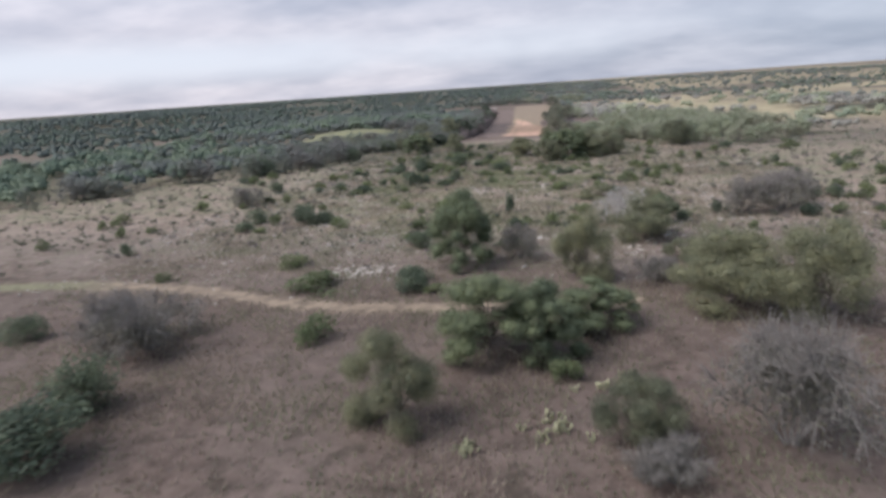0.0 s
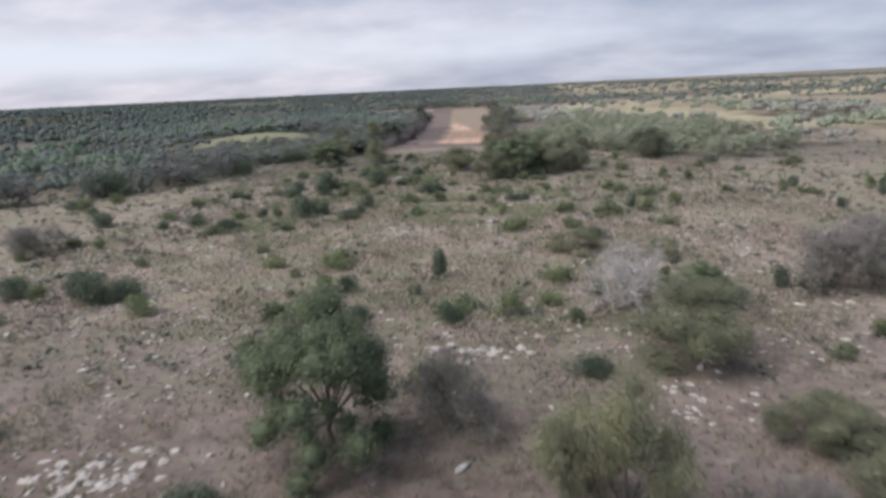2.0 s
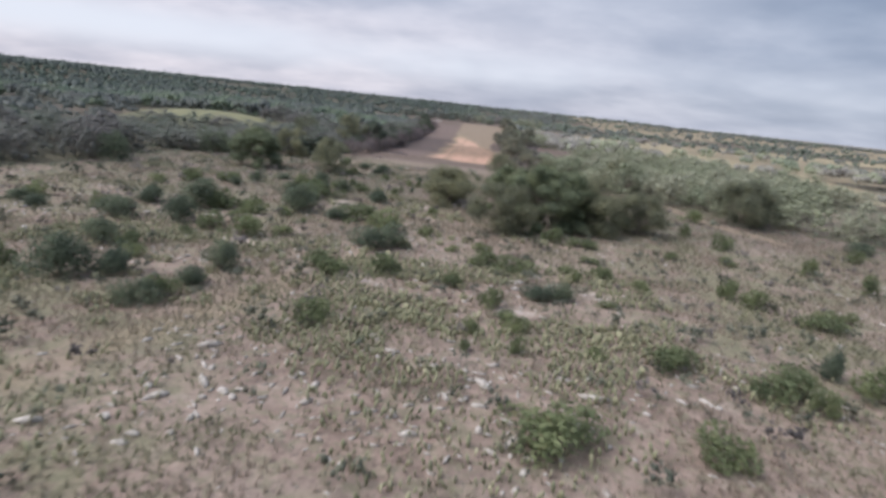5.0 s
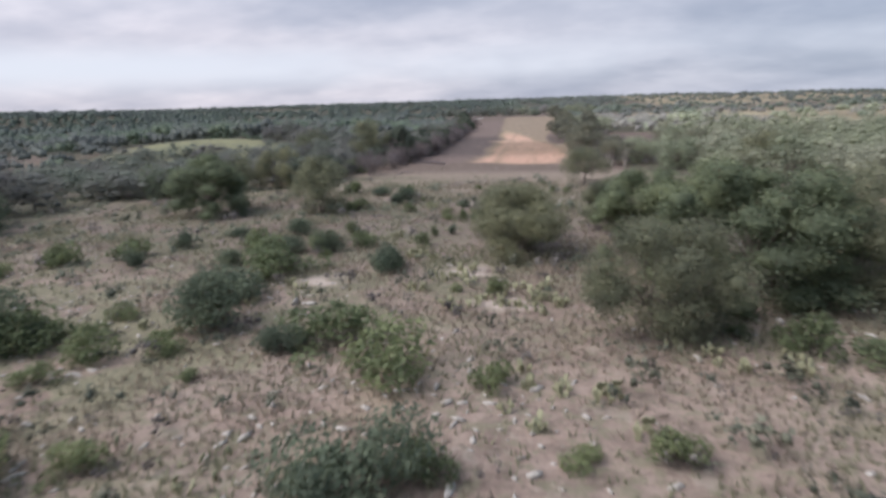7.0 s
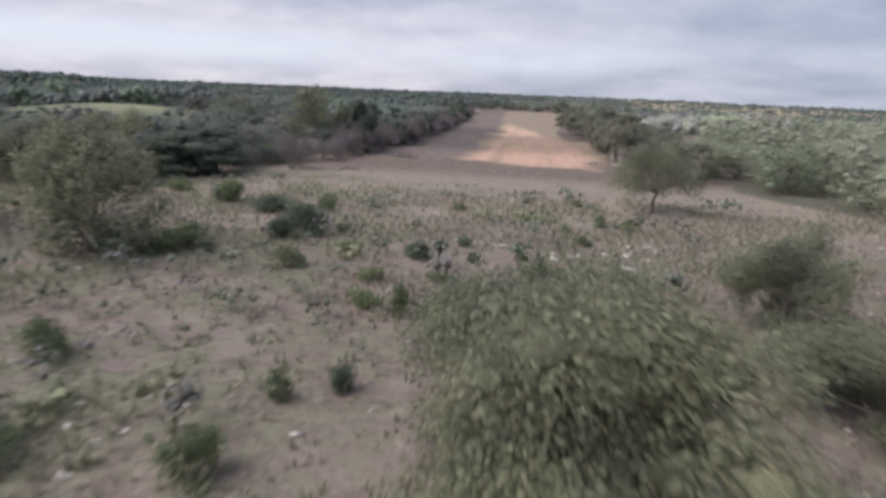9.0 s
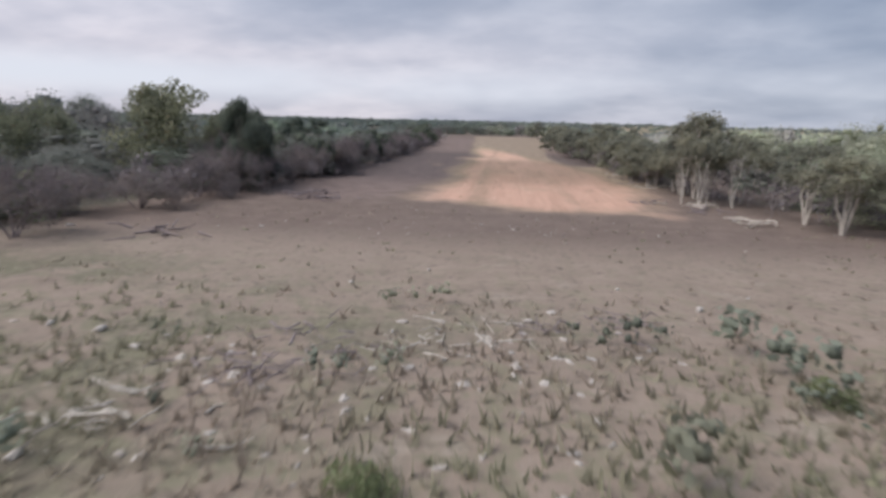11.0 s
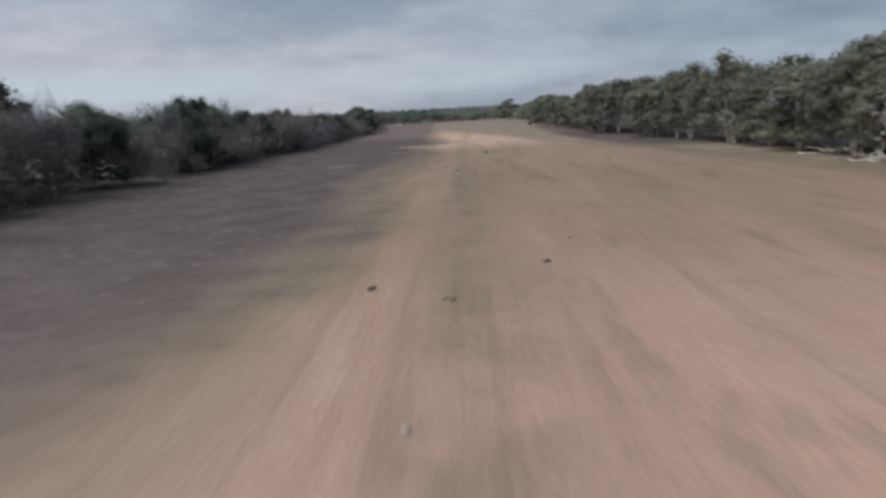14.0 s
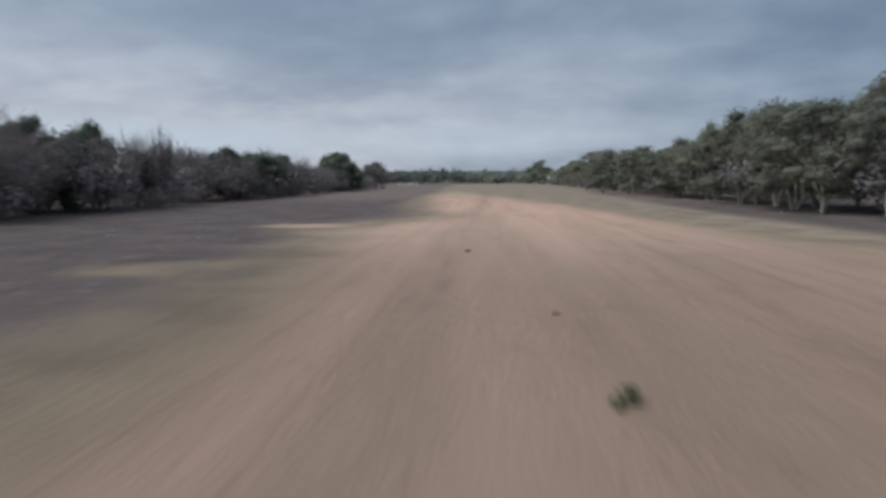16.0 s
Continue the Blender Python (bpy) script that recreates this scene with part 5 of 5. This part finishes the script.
bx_, by_ = scatter(rng, -60, 20, 166, 340, 1.15, brush_density)
bw = rng.uniform(1.2, 2.6, bx_.size)
woodland("strip_brush", "tangled brush under the trees along the strip", rng, bx_, by_, bw, bw * rng.uniform(0.5, 1.0, bx_.size) * np.where(bx_ > -10, 1.25, 1.0), TINTS[rng.choice(5, bx_.size, p=(0.10, 0.05, 0.35, 0.45, 0.05))] * rng.uniform(0.8, 1.1, (bx_.size, 1)) * np.where(bx_ < -10, 0.92, 0.88)[:, None] * np.array([1.0, 0.97, 1.03]), 90, 0.075, 3, 0.25)


def herb_density(x, y):
    d = 0.25 + 0.75 * smooth(fbm(x * 0.16 + 3, y * 0.16, 191), 0.40, 0.60)
    d = d * (0.35 + 0.65 * smooth(y, 42, 58)) * (1 - 0.97 * smooth(y, 150, 160)) * (near_line(x, y, TRACK) > 1.5) * (near_line(x, y, TRAIL) > 1.2)
    return 0.62 * d * (cover(x, y)[:, 2] < 0.5)


hx, hy = scatter(rng, -50, 42, 14, 166, 0.72, herb_density)
hw = rng.uniform(0.2, 0.65, hx.size) * (1 - 0.35 * smooth(hy, 140, 150))
woodland("herbs", "small grey-green weeds and low plants on the soil", rng, hx, hy, hw, hw * rng.uniform(0.3, 0.6, hx.size), TINTS[rng.choice(5, hx.size, p=(0.1, 0.45, 0.15, 0.05, 0.25))] * rng.uniform(0.5, 1.0, (hx.size, 1)), 15, 0.21, 3, 0)

# ---- dry grass ----
gx2, gy2 = scatter(rng, -40, 34, 12, 172, 0.30, lambda x, y: (0.25 + 0.75 * smooth(fbm(x * 0.25, y * 0.25, 95), 0.4, 0.6)) * (1 - 0.93 * smooth(y, 151, 160)))
pale_here = cover(gx2, gy2)
keep = (pale_here[:, 0] < 0.2) & (pale_here[:, 3] < 0.5) & (pale_here[:, 2] < 0.5)
gx2, gy2 = gx2[keep], gy2[keep]
blades = 4
bx, by = gx2.repeat(blades), gy2.repeat(blades)
n = bx.size
base = np.stack([bx + rng.normal(size=n) * 0.05, by + rng.normal(size=n) * 0.05, height(bx, by) - 0.01], 1)
lean = np.stack([rng.normal(size=n) * 0.09, rng.normal(size=n) * 0.09, rng.uniform(0.08, 0.34, n) * (1 - 0.6 * smooth(by, 150, 162))], 1)
wide = unit(np.stack([rng.normal(size=n), rng.normal(size=n), np.zeros(n)], 1)) * rng.uniform(0.018, 0.050, n)[:, None]
verts = np.stack([base - wide, base + wide, base + lean], 1).reshape(-1, 3)
tagged(new("grass", mesh_of("grass", verts, np.arange(3 * n).reshape(-1, 3), TUFT)), "short dry straw-coloured grass tufts", "grass", kind="stuff")

# ---- limestone ----
ico_v, ico_f = icosahedron()


def stone_mesh(seed):
    r = np.random.default_rng(seed)
    bm = bmesh.new()
    bmesh.ops.create_icosphere(bm, subdivisions=2, radius=0.5)
    for v in bm.verts:
        k = 1 + 0.55 * (noise.noise(v.co * 2.3 + Vector((seed, 0, 0)))) + 0.1 * noise.noise(v.co * 6 + Vector((0, seed, 0)))
        v.co = Vector((v.co.x * k, v.co.y * k * r.uniform(0.98, 1.02), max(v.co.z * k * 0.6, -0.12)))
    me = bpy.data.meshes.new("limestone_rock")
    bm.to_mesh(me)
    bm.free()
    me.materials.append(STONE)
    return me


STONES = [stone_mesh(s) for s in range(5)]


def rock_pose(x, y, size, seed):
    r = np.random.default_rng(seed)
    return pose(x, y, on_ground(x, y) + 0.01 * size, r.uniform(-12, 12), r.uniform(-12, 12), r.uniform(0, 360)) @ Matrix.Diagonal((size, size * r.uniform(0.4, 0.85), size * r.uniform(0.3, 0.6), 1))


def rock(x, y, size, seed):
    ob = tagged(new("limestone_rock", STONES[seed % 5]), "rough white limestone rock on the ground", "rock", "white rocks")
    ob.matrix_basis = rock_pose(x, y, size, seed)


ROCK_SPOTS = ((-15.0, 46.0, 2.2, 1.4, 75, 0.46), (-0.6, 56.2, 1.6, 1.0, 20, 0.7), (-2.9, 56.7, 0.9, 0.5, 6, 0.8), (-3.0, 60.5, 1.0, 3.0, 8, 0.4), (6.0, 55, 5, 4, 14, 0.32), (-12, 54, 6, 7, 34, 0.36), (3.0, 62.0, 4.0, 5.0, 26, 0.36), (-20.0, 68.0, 5.0, 6.0, 20, 0.45), (2, 78, 9, 9, 16, 0.34), (8.0, 51.0, 1.9, 1.6, 26, 0.38), (-24, 64, 3.0, 2.0, 4, 0.5), (-7.56, 142.9, 0.6, 0.2, 4, 0.42),
              (-3.0, 143.4, 2.6, 1.8, 18, 0.32), (-5.0, 141.7, 0.9, 0.4, 8, 0.40), (-3.0, 140.6, 1.2, 0.4, 8, 0.36), (-1.2, 144.2, 0.8, 0.4, 6, 0.36), (-12.0, 153.4, 2.8, 1.2, 22, 0.24), (-8.2, 155.2, 2.4, 0.9, 18, 0.22), (-8.6, 135.9, 0.6, 0.3, 4, 0.2), (-6.5, 140.5, 4.0, 2.5, 8, 0.22), (-5.0, 137, 5.0, 4, 10, 0.2), (-10.5, 152.5, 4.5, 2.2, 26, 0.2), (4.5, 99.0, 3.0, 3.0, 16, 0.34), (-8.3, 98.8, 1.0, 0.5, 4, 0.45), (0.2, 91.0, 2.0, 2.0, 10, 0.3),
              (-13.5, 128, 1.5, 1.5, 6, 0.3), (-6.5, 122.0, 1.6, 2.0, 7, 0.3), (-13, 166.5, 2.6, 1.4, 14, 0.10), (-7.0, 167.5, 2.4, 1.6, 16, 0.10), (10, 66, 6, 5, 8, 0.4), (-14, 84, 6, 8, 8, 0.35),
              (-26.4, 79.1, 1.6, 0.4, 4, 0.8), (-29.0, 85.9, 1.5, 0.4, 4, 0.8), (-30.6, 84.0, 1.2, 0.5, 3, 0.7), (-34.4, 83.3, 1.0, 0.4, 2, 0.8), (-25.1, 75.8, 1.0, 0.5, 3, 0.6), (-38.5, 80.2, 1.4, 0.4, 3, 0.8),
              (-7.6, 91.0, 1.4, 0.5, 6, 0.38), (-17.2, 96.2, 1.6, 0.4, 6, 0.42), (-19.3, 109.0, 1.6, 0.5, 6, 0.36), (-9.6, 103.4, 1.4, 0.4, 6, 0.34))
rocks = []
for cx, cy, rx, ry, many, size in ROCK_SPOTS:
    r = np.random.default_rng(500 + len(rocks))
    for _ in range(many):
        rocks.append((cx + rx * r.normal() * 0.6, cy + ry * r.normal() * 0.6, size * r.uniform(0.45, 1.3), len(rocks)))
rocks.sort(key=lambda q: -q[2] / (8 + abs(q[0] + 0.05 * q[1]) + max(0, 100 - q[1]) * 0.1))
for q in rocks[:290]:
    rock(*q)
rubble_v, rubble_f, start = [], [], 0
for x, y, size, seed in rocks[290:]:
    me, m = STONES[seed % 5], np.array(rock_pose(x, y, size, seed))
    co = np.zeros(len(me.vertices) * 3)
    me.vertices.foreach_get("co", co)
    rubble_v.append(co.reshape(-1, 3) @ m[:3, :3].T + m[:3, 3])
    rubble_f.append(np.array([tuple(p.vertices) for p in me.polygons]) + start)
    start += len(me.vertices)
tagged(new("rubble", mesh_of("rubble", np.concatenate(rubble_v), np.concatenate(rubble_f), STONE)), "loose white limestone rubble among the grass", "rocks", kind="stuff")


def gravel_density(x, y):
    c = cover(x, y)
    lime = smooth(fbm(x * 0.12, y * 0.12, 97), 0.46, 0.62)
    return (0.05 + 0.5 * lime) * (1 - 0.5 * smooth(y, 118, 134)) * smooth(y, 30, 60) * (1 - 0.9 * smooth(y, 148, 160)) * (c[:, 0] < 0.3) + 0.22 * (c[:, 2] > 0.40) + 0.010 * (c[:, 0] > 0.3) * (y < 192)


rx_, ry_ = scatter(rng, -44, 34, 14, 232, 0.52, gravel_density)
n = rx_.size
size = rng.uniform(0.04, 0.17, n) * rng.uniform(0.6, 1.3, n) * np.where(rng.uniform(size=n) < 0.07, 1.7, 1.0) * (1 - 0.4 * smooth(ry_, 112, 124)) * (1 + 0.2 * smooth(ry_, 46, 56) * (1 - smooth(ry_, 100, 112))) * (1 - 0.55 * smooth(ry_, 168, 176))
spin = rng.uniform(0, 6.28, n)
sv = np.tile(ico_v[None], (n, 1, 1)) * (1 + 0.3 * rng.normal(size=(n, 12, 1)).clip(-1, 1)) * np.stack([size * rng.uniform(0.9, 1.6, n), size * rng.uniform(0.3, 0.7, n), size * 0.4], 1)[:, None]
cs, sn = np.cos(spin)[:, None], np.sin(spin)[:, None]
sv = np.stack([sv[..., 0] * cs - sv[..., 1] * sn, sv[..., 0] * sn + sv[..., 1] * cs, sv[..., 2]], 2) + np.stack([rx_, ry_, height(rx_, ry_) + size * 0.15], 1)[:, None]
tagged(new("gravel", mesh_of("gravel", sv.reshape(-1, 3), (ico_f[None] + 12 * np.arange(n)[:, None, None]).reshape(-1, 3), STONE)), "scattered small pale limestone chips", "gravel", kind="stuff")

# ---- prickly pear ----


def pad_mesh(sides=10):
    bm = bmesh.new()
    ring = [[], []]
    for s, zz in enumerate((-0.016, 0.016)):
        for i in range(sides):
            a = 2 * math.pi * i / sides
            ring[s].append(bm.verts.new((0.105 * math.cos(a), zz, 0.14 + 0.15 * math.sin(a) + 0.015 * math.cos(2 * a))))
    mids = [bm.verts.new((0, -0.032, 0.15)), bm.verts.new((0, 0.032, 0.15))]
    for i in range(sides):
        j = (i + 1) % sides
        bm.faces.new((ring[0][i], ring[0][j], ring[1][j], ring[1][i]))
        bm.faces.new((ring[0][j], ring[0][i], mids[0]))
        bm.faces.new((ring[1][i], ring[1][j], mids[1]))
    me = bpy.data.meshes.new("pad")
    bm.to_mesh(me)
    bm.free()
    me.materials.append(PAD)
    return me


PAD_MESH = pad_mesh()


def prickly_pear(seed, pads):
    r = np.random.default_rng(seed)
    ob = tagged(new("prickly_pear"), "clump of yellow-green prickly pear cactus pads", "cactus", "prickly pears on the scrubland")
    spots = []
    for i in range(pads):
        if i < pads * 0.45 or not spots:
            a, d = r.uniform(0, 6.28), 0.42 * math.sqrt(r.uniform(0, 1))
            m = pose(d * math.cos(a), d * math.sin(a), -0.02, r.uniform(-28, 28), r.uniform(-28, 28), r.uniform(0, 360))
            spots.append(m)
        else:
            m = spots[r.integers(len(spots))] @ pose(r.uniform(-0.06, 0.06), 0, 0.26, r.uniform(-30, 30), r.uniform(-45, 45), r.uniform(-60, 60))
        p = mesh_part("pad", PAD_MESH, ob)
        p.matrix_basis = m @ Matrix.Diagonal((*[r.uniform(0.75, 1.25)] * 3, 1))
    return ob


pears = [prickly_pear(s, 11) for s in (1, 2, 3)]
PEAR_SPOTS = ((-2.6, 21.2, 0.7, 0.6, 4), (0.4, 23.0, 1.8, 1.0, 9), (4.2, 27.0, 2.0, 1.0, 6), (-9.5, 101.5, 4.5, 3.0, 26), (-4.5, 96.5, 3.0, 3.5, 26), (-6.0, 92.5, 5.0, 1.8, 30),
              (3.5, 102, 4.0, 2.0, 10), (5.0, 92.5, 1.5, 1.6, 10), (-13.6, 128.0, 1.2, 1.0, 8), (-10.4, 125.0, 1.2, 0.8, 9), (-12.35, 139.6, 0.5, 0.4, 3), (-4.4, 135.2, 0.9, 1.2, 9), (-2.8, 138.9, 0.6, 0.5, 3), (-7.6, 121.0, 1.0, 1.2, 7), (-6.8, 116.8, 3.6, 1.0, 12),
              (-3.7, 118.0, 1.0, 1.6, 9), (-6.9, 148.4, 1.6, 0.45, 12), (-12.5, 95.5, 3.5, 3.0, 20), (1.5, 111.0, 3.5, 1.5, 8), (-18, 97, 4, 4, 14), (-2, 108.5, 4, 1.5, 10), (-14, 116, 4, 3, 10))
spots = []
for i, (cx, cy, rx, ry, many) in enumerate(PEAR_SPOTS):
    r = np.random.default_rng(700 + i)
    for _ in range(many):
        spots.append((cx + rx * r.normal() * 0.6, cy + ry * r.normal() * 0.6, r.uniform(0.5, 0.85), r.uniform(0, 360)))
for i, (x, y, s, a) in enumerate(spots[3:]):
    copy_thing(pears[i % 3], pose(x, y, on_ground(x, y), 0, 0, a) @ Matrix.Diagonal((s, s, s, 1)))
for ob, (x, y, s, a) in zip(pears, spots):
    ob.matrix_basis = pose(x, y, on_ground(x, y), 0, 0, a) @ Matrix.Diagonal((s, s, s, 1))

# the dense low colonies between the clumps
LOW_PAD = pad_mesh(6)
pad_v = np.zeros(len(LOW_PAD.vertices) * 3)
LOW_PAD.vertices.foreach_get("co", pad_v)
pad_v = pad_v.reshape(-1, 3)
pad_q = np.array([list(p.vertices) for p in LOW_PAD.polygons if len(p.vertices) == 4])
pad_t = np.array([list(p.vertices) for p in LOW_PAD.polygons if len(p.vertices) == 3])


def pear_density(x, y):
    d = smooth(fbm(x * 0.26 + 5, y * 0.26, 131), 0.525, 0.565)
    zone = smooth(y, 82, 88) * (1 - smooth(y, 99, 106)) * (1 - smooth(np.abs(x + 9), 16, 25))
    zone = np.maximum(zone, 0.3 * smooth(y, 54, 62) * (1 - smooth(np.abs(x + 3), 14, 24)) * (1 - smooth(y, 84, 90)))
    return d * zone


cx_, cy_ = scatter(rng, -30, 22, 54, 136, 0.235, pear_density)
n = cx_.size
sc = rng.uniform(0.5, 0.95, n)
aa, tilt_ = rng.uniform(0, 6.28, n), rng.normal(size=(n, 2)) * 0.28
pv = np.tile(pad_v[None], (n, 1, 1)) * sc[:, None, None] * (0.8, 1.0, 1.25)
pv = np.stack([pv[..., 0] + pv[..., 2] * tilt_[:, :1], pv[..., 1] + pv[..., 2] * tilt_[:, 1:], pv[..., 2]], 2)
pv = np.stack([pv[..., 0] * np.cos(aa)[:, None] - pv[..., 1] * np.sin(aa)[:, None], pv[..., 0] * np.sin(aa)[:, None] + pv[..., 1] * np.cos(aa)[:, None], pv[..., 2]], 2)
pv = pv + np.stack([cx_, cy_, height(cx_, cy_) + rng.uniform(-0.02, 0.14, n)], 1)[:, None]
k_ = (len(pad_v) * np.arange(n))[:, None, None]
tri = np.concatenate([pad_t, pad_q[:, [0, 1, 2]], pad_q[:, [0, 2, 3]]])
tagged(new("cactus_colony", mesh_of("cactus_colony", pv.reshape(-1, 3), (tri[None] + k_).reshape(-1, 3), PAD)), "low spreading colonies of grey-green prickly pear", "cactus", kind="stuff")

# ---- fallen wood and small things by the strip ----


def brush_pile(x, y, size, seed):
    r = np.random.default_rng(seed)
    ob = tagged(new("brush_pile"), "heap of cut branches and sticks on bare ground", "brush pile", "brush piles")
    wood = PALE_BARK if seed % 2 and x > -16 else THICKET_TWIG
    for _ in range(14):
        p = np.array([r.normal() * 0.5 * size, r.normal() * 0.3 * size, r.uniform(0.03, 0.2) * size])
        a = r.uniform(0, 6.28)
        d = np.array([math.cos(a), math.sin(a), r.uniform(-0.15, 0.22)]) * r.uniform(0.4, 1.1) * size * (0.65 if y < 160 else 1.0)
        mid, q = p + d * 0.5 + r.normal(size=3) * 0.05 * size, p + d
        mid[2], q[2] = max(mid[2], 0.03), max(q[2], 0.02)
        rad = r.uniform(0.015, 0.045) * size * (0.55 if y < 160 else 1.0)
        mesh_part("branch", limb_mesh("branch", [(p, mid, rad, rad * 0.75), (mid, q, rad * 0.75, rad * 0.4)], wood, 5), ob)
    ob.matrix_basis = pose(x, y, on_ground(x, y))


PILES = ((1.2, 193.5, 1.3), (1.6, 199.5, 1.2), (0.8, 174.2, 1.0), (2.0, 170.6, 1.2), (-20.2, 163.5, 1.2), (-19.8, 176.0, 0.9), (-17.6, 174.5, 0.8), (-14.4, 150.4, 1.0), (-12.5, 152.5, 1.1),
         (-10.0, 154.2, 1.0), (-7.5, 155.6, 1.0), (-13.5, 151.4, 1.2), (-11.4, 153.2, 1.2), (-9.0, 155.0, 1.1), (-6.2, 156.2, 0.9), (-15.2, 150.0, 0.9), (-11.9, 154.6, 1.0), (1.0, 176.0, 1.0), (0.4, 189.5, 0.9), (0.6, 196.5, 1.0), (-18.2, 173.8, 1.0), (-19.0, 176.4, 1.1), (-1.2, 177.0, 0.8), (0.6, 186.0, 0.9))
for i, (x, y, s) in enumerate(PILES):
    brush_pile(x, y, s, 800 + i)


def clod(x, y, size, name, label, material, seed):
    ob = new(name, STONES[seed % 5].copy())
    ob.data.materials[0] = material
    tagged(ob, label, name.split("_")[-1])
    ob.matrix_basis = pose(x, y, on_ground(x, y) + 0.04 * size, 0, 0, 40 * seed) @ Matrix.Diagonal((size, size * 0.7, size * 0.7, 1))


CLOD = plain("dark_clod", (0.05, 0.04, 0.035), (0.12, 0.09, 0.075), 0.95)
clod(-10.3, 215.5, 0.11, "dirt_clod", "dark clod of earth on the pale strip", CLOD, 1)
clod(-3.6, 213.2, 0.16, "dirt_clod", "dark clod of earth on the pale strip", CLOD, 2)
clod(-9.5, 211.6, 0.07, "dirt_clod", "dark clod of earth on the pale strip", CLOD, 4)
clod(-5.2, 202.2, 0.14, "dirt_clod", "dark clod of earth beside a wheel track", CLOD, 3)
clod(-9.3, 187.4, 0.12, "dirt_clod", "small dark clod of earth on the strip", CLOD, 5)
clod(-9.4, 182.4, 0.13, "dirt_clod", "small dark clod of earth on the strip", CLOD, 6)
clod(-11.3, 186.5, 0.14, "dirt_clod", "dark clod of earth beside the grassy line", CLOD, 7)
weeds = []
for s in (91, 92):
    stem, fol = bush(s, 0.3, 0.14, SHRUB_LEAF, BARK, 160, 0.05, 0.02, 5)
    weeds.append(thing("weed", [("stem", stem, ""), ("foliage", fol, "")], "small green weed growing in the bare strip", "weed", "weeds on the strip"))
plant(weeds, (0.3, 0.14), [(-9.35, 209.85, 0.22, 0.09), (-11.0, 177.4, 0.2, 0.07), (-11.7, 197.3, 0.2, 0.05), (-10.6, 200.5, 0.14, 0.07), (-10.4, 186.0, 0.2, 0.05)], 13)

sheet_me = bpy.data.meshes.new("white_sheet")
bm = bmesh.new()
bmesh.ops.create_grid(bm, x_segments=14, y_segments=5, size=0.5)
for v in bm.verts:
    v.co = Vector((v.co.x * 6.5, v.co.y * 1.6, 0.22 + 0.16 * noise.noise(v.co * 5)))
bmesh.ops.solidify(bm, geom=bm.faces[:], thickness=0.2)
bm.to_mesh(sheet_me)
bm.free()
sheet_me.materials.append(plain("white_cloth", (0.62, 0.63, 0.64), (0.80, 0.80, 0.80), 0.7))
sheet = tagged(new("white_sheet", sheet_me), "long low white sheet lying beside the strip", "sheet")
sheet.matrix_basis = pose(-36.5, 396, on_ground(-36.5, 396) - 0.05, 0, 0, 12)


def marker_post():
    ob = tagged(new("marker_post"), "short pale wooden marker post at the strip edge", "post")
    segs = [((0, 0, -0.1), (0, 0, 1.6), 0.06, 0.05)]
    mesh_part("post", limb_mesh("post", segs, plain("post_paint", (0.42, 0.38, 0.30), (0.58, 0.53, 0.44)), 8), ob)
    bm = bmesh.new()
    bmesh.ops.create_cube(bm, size=1)
    for v in bm.verts:
        v.co = Vector((v.co.x * 0.7, v.co.y * 0.06, v.co.z * 0.35 + 1.65))
    bmesh.ops.bevel(bm, geom=bm.edges[:], offset=0.015, segments=1, affect="EDGES")
    me = bpy.data.meshes.new("board")
    bm.to_mesh(me)
    bm.free()
    me.materials.append(plain("board_paint", (0.58, 0.53, 0.42), (0.74, 0.69, 0.58)))
    mesh_part("board", me, ob, "small pale board")
    ob.matrix_basis = pose(0.6, 322, on_ground(0.6, 322))


marker_post()
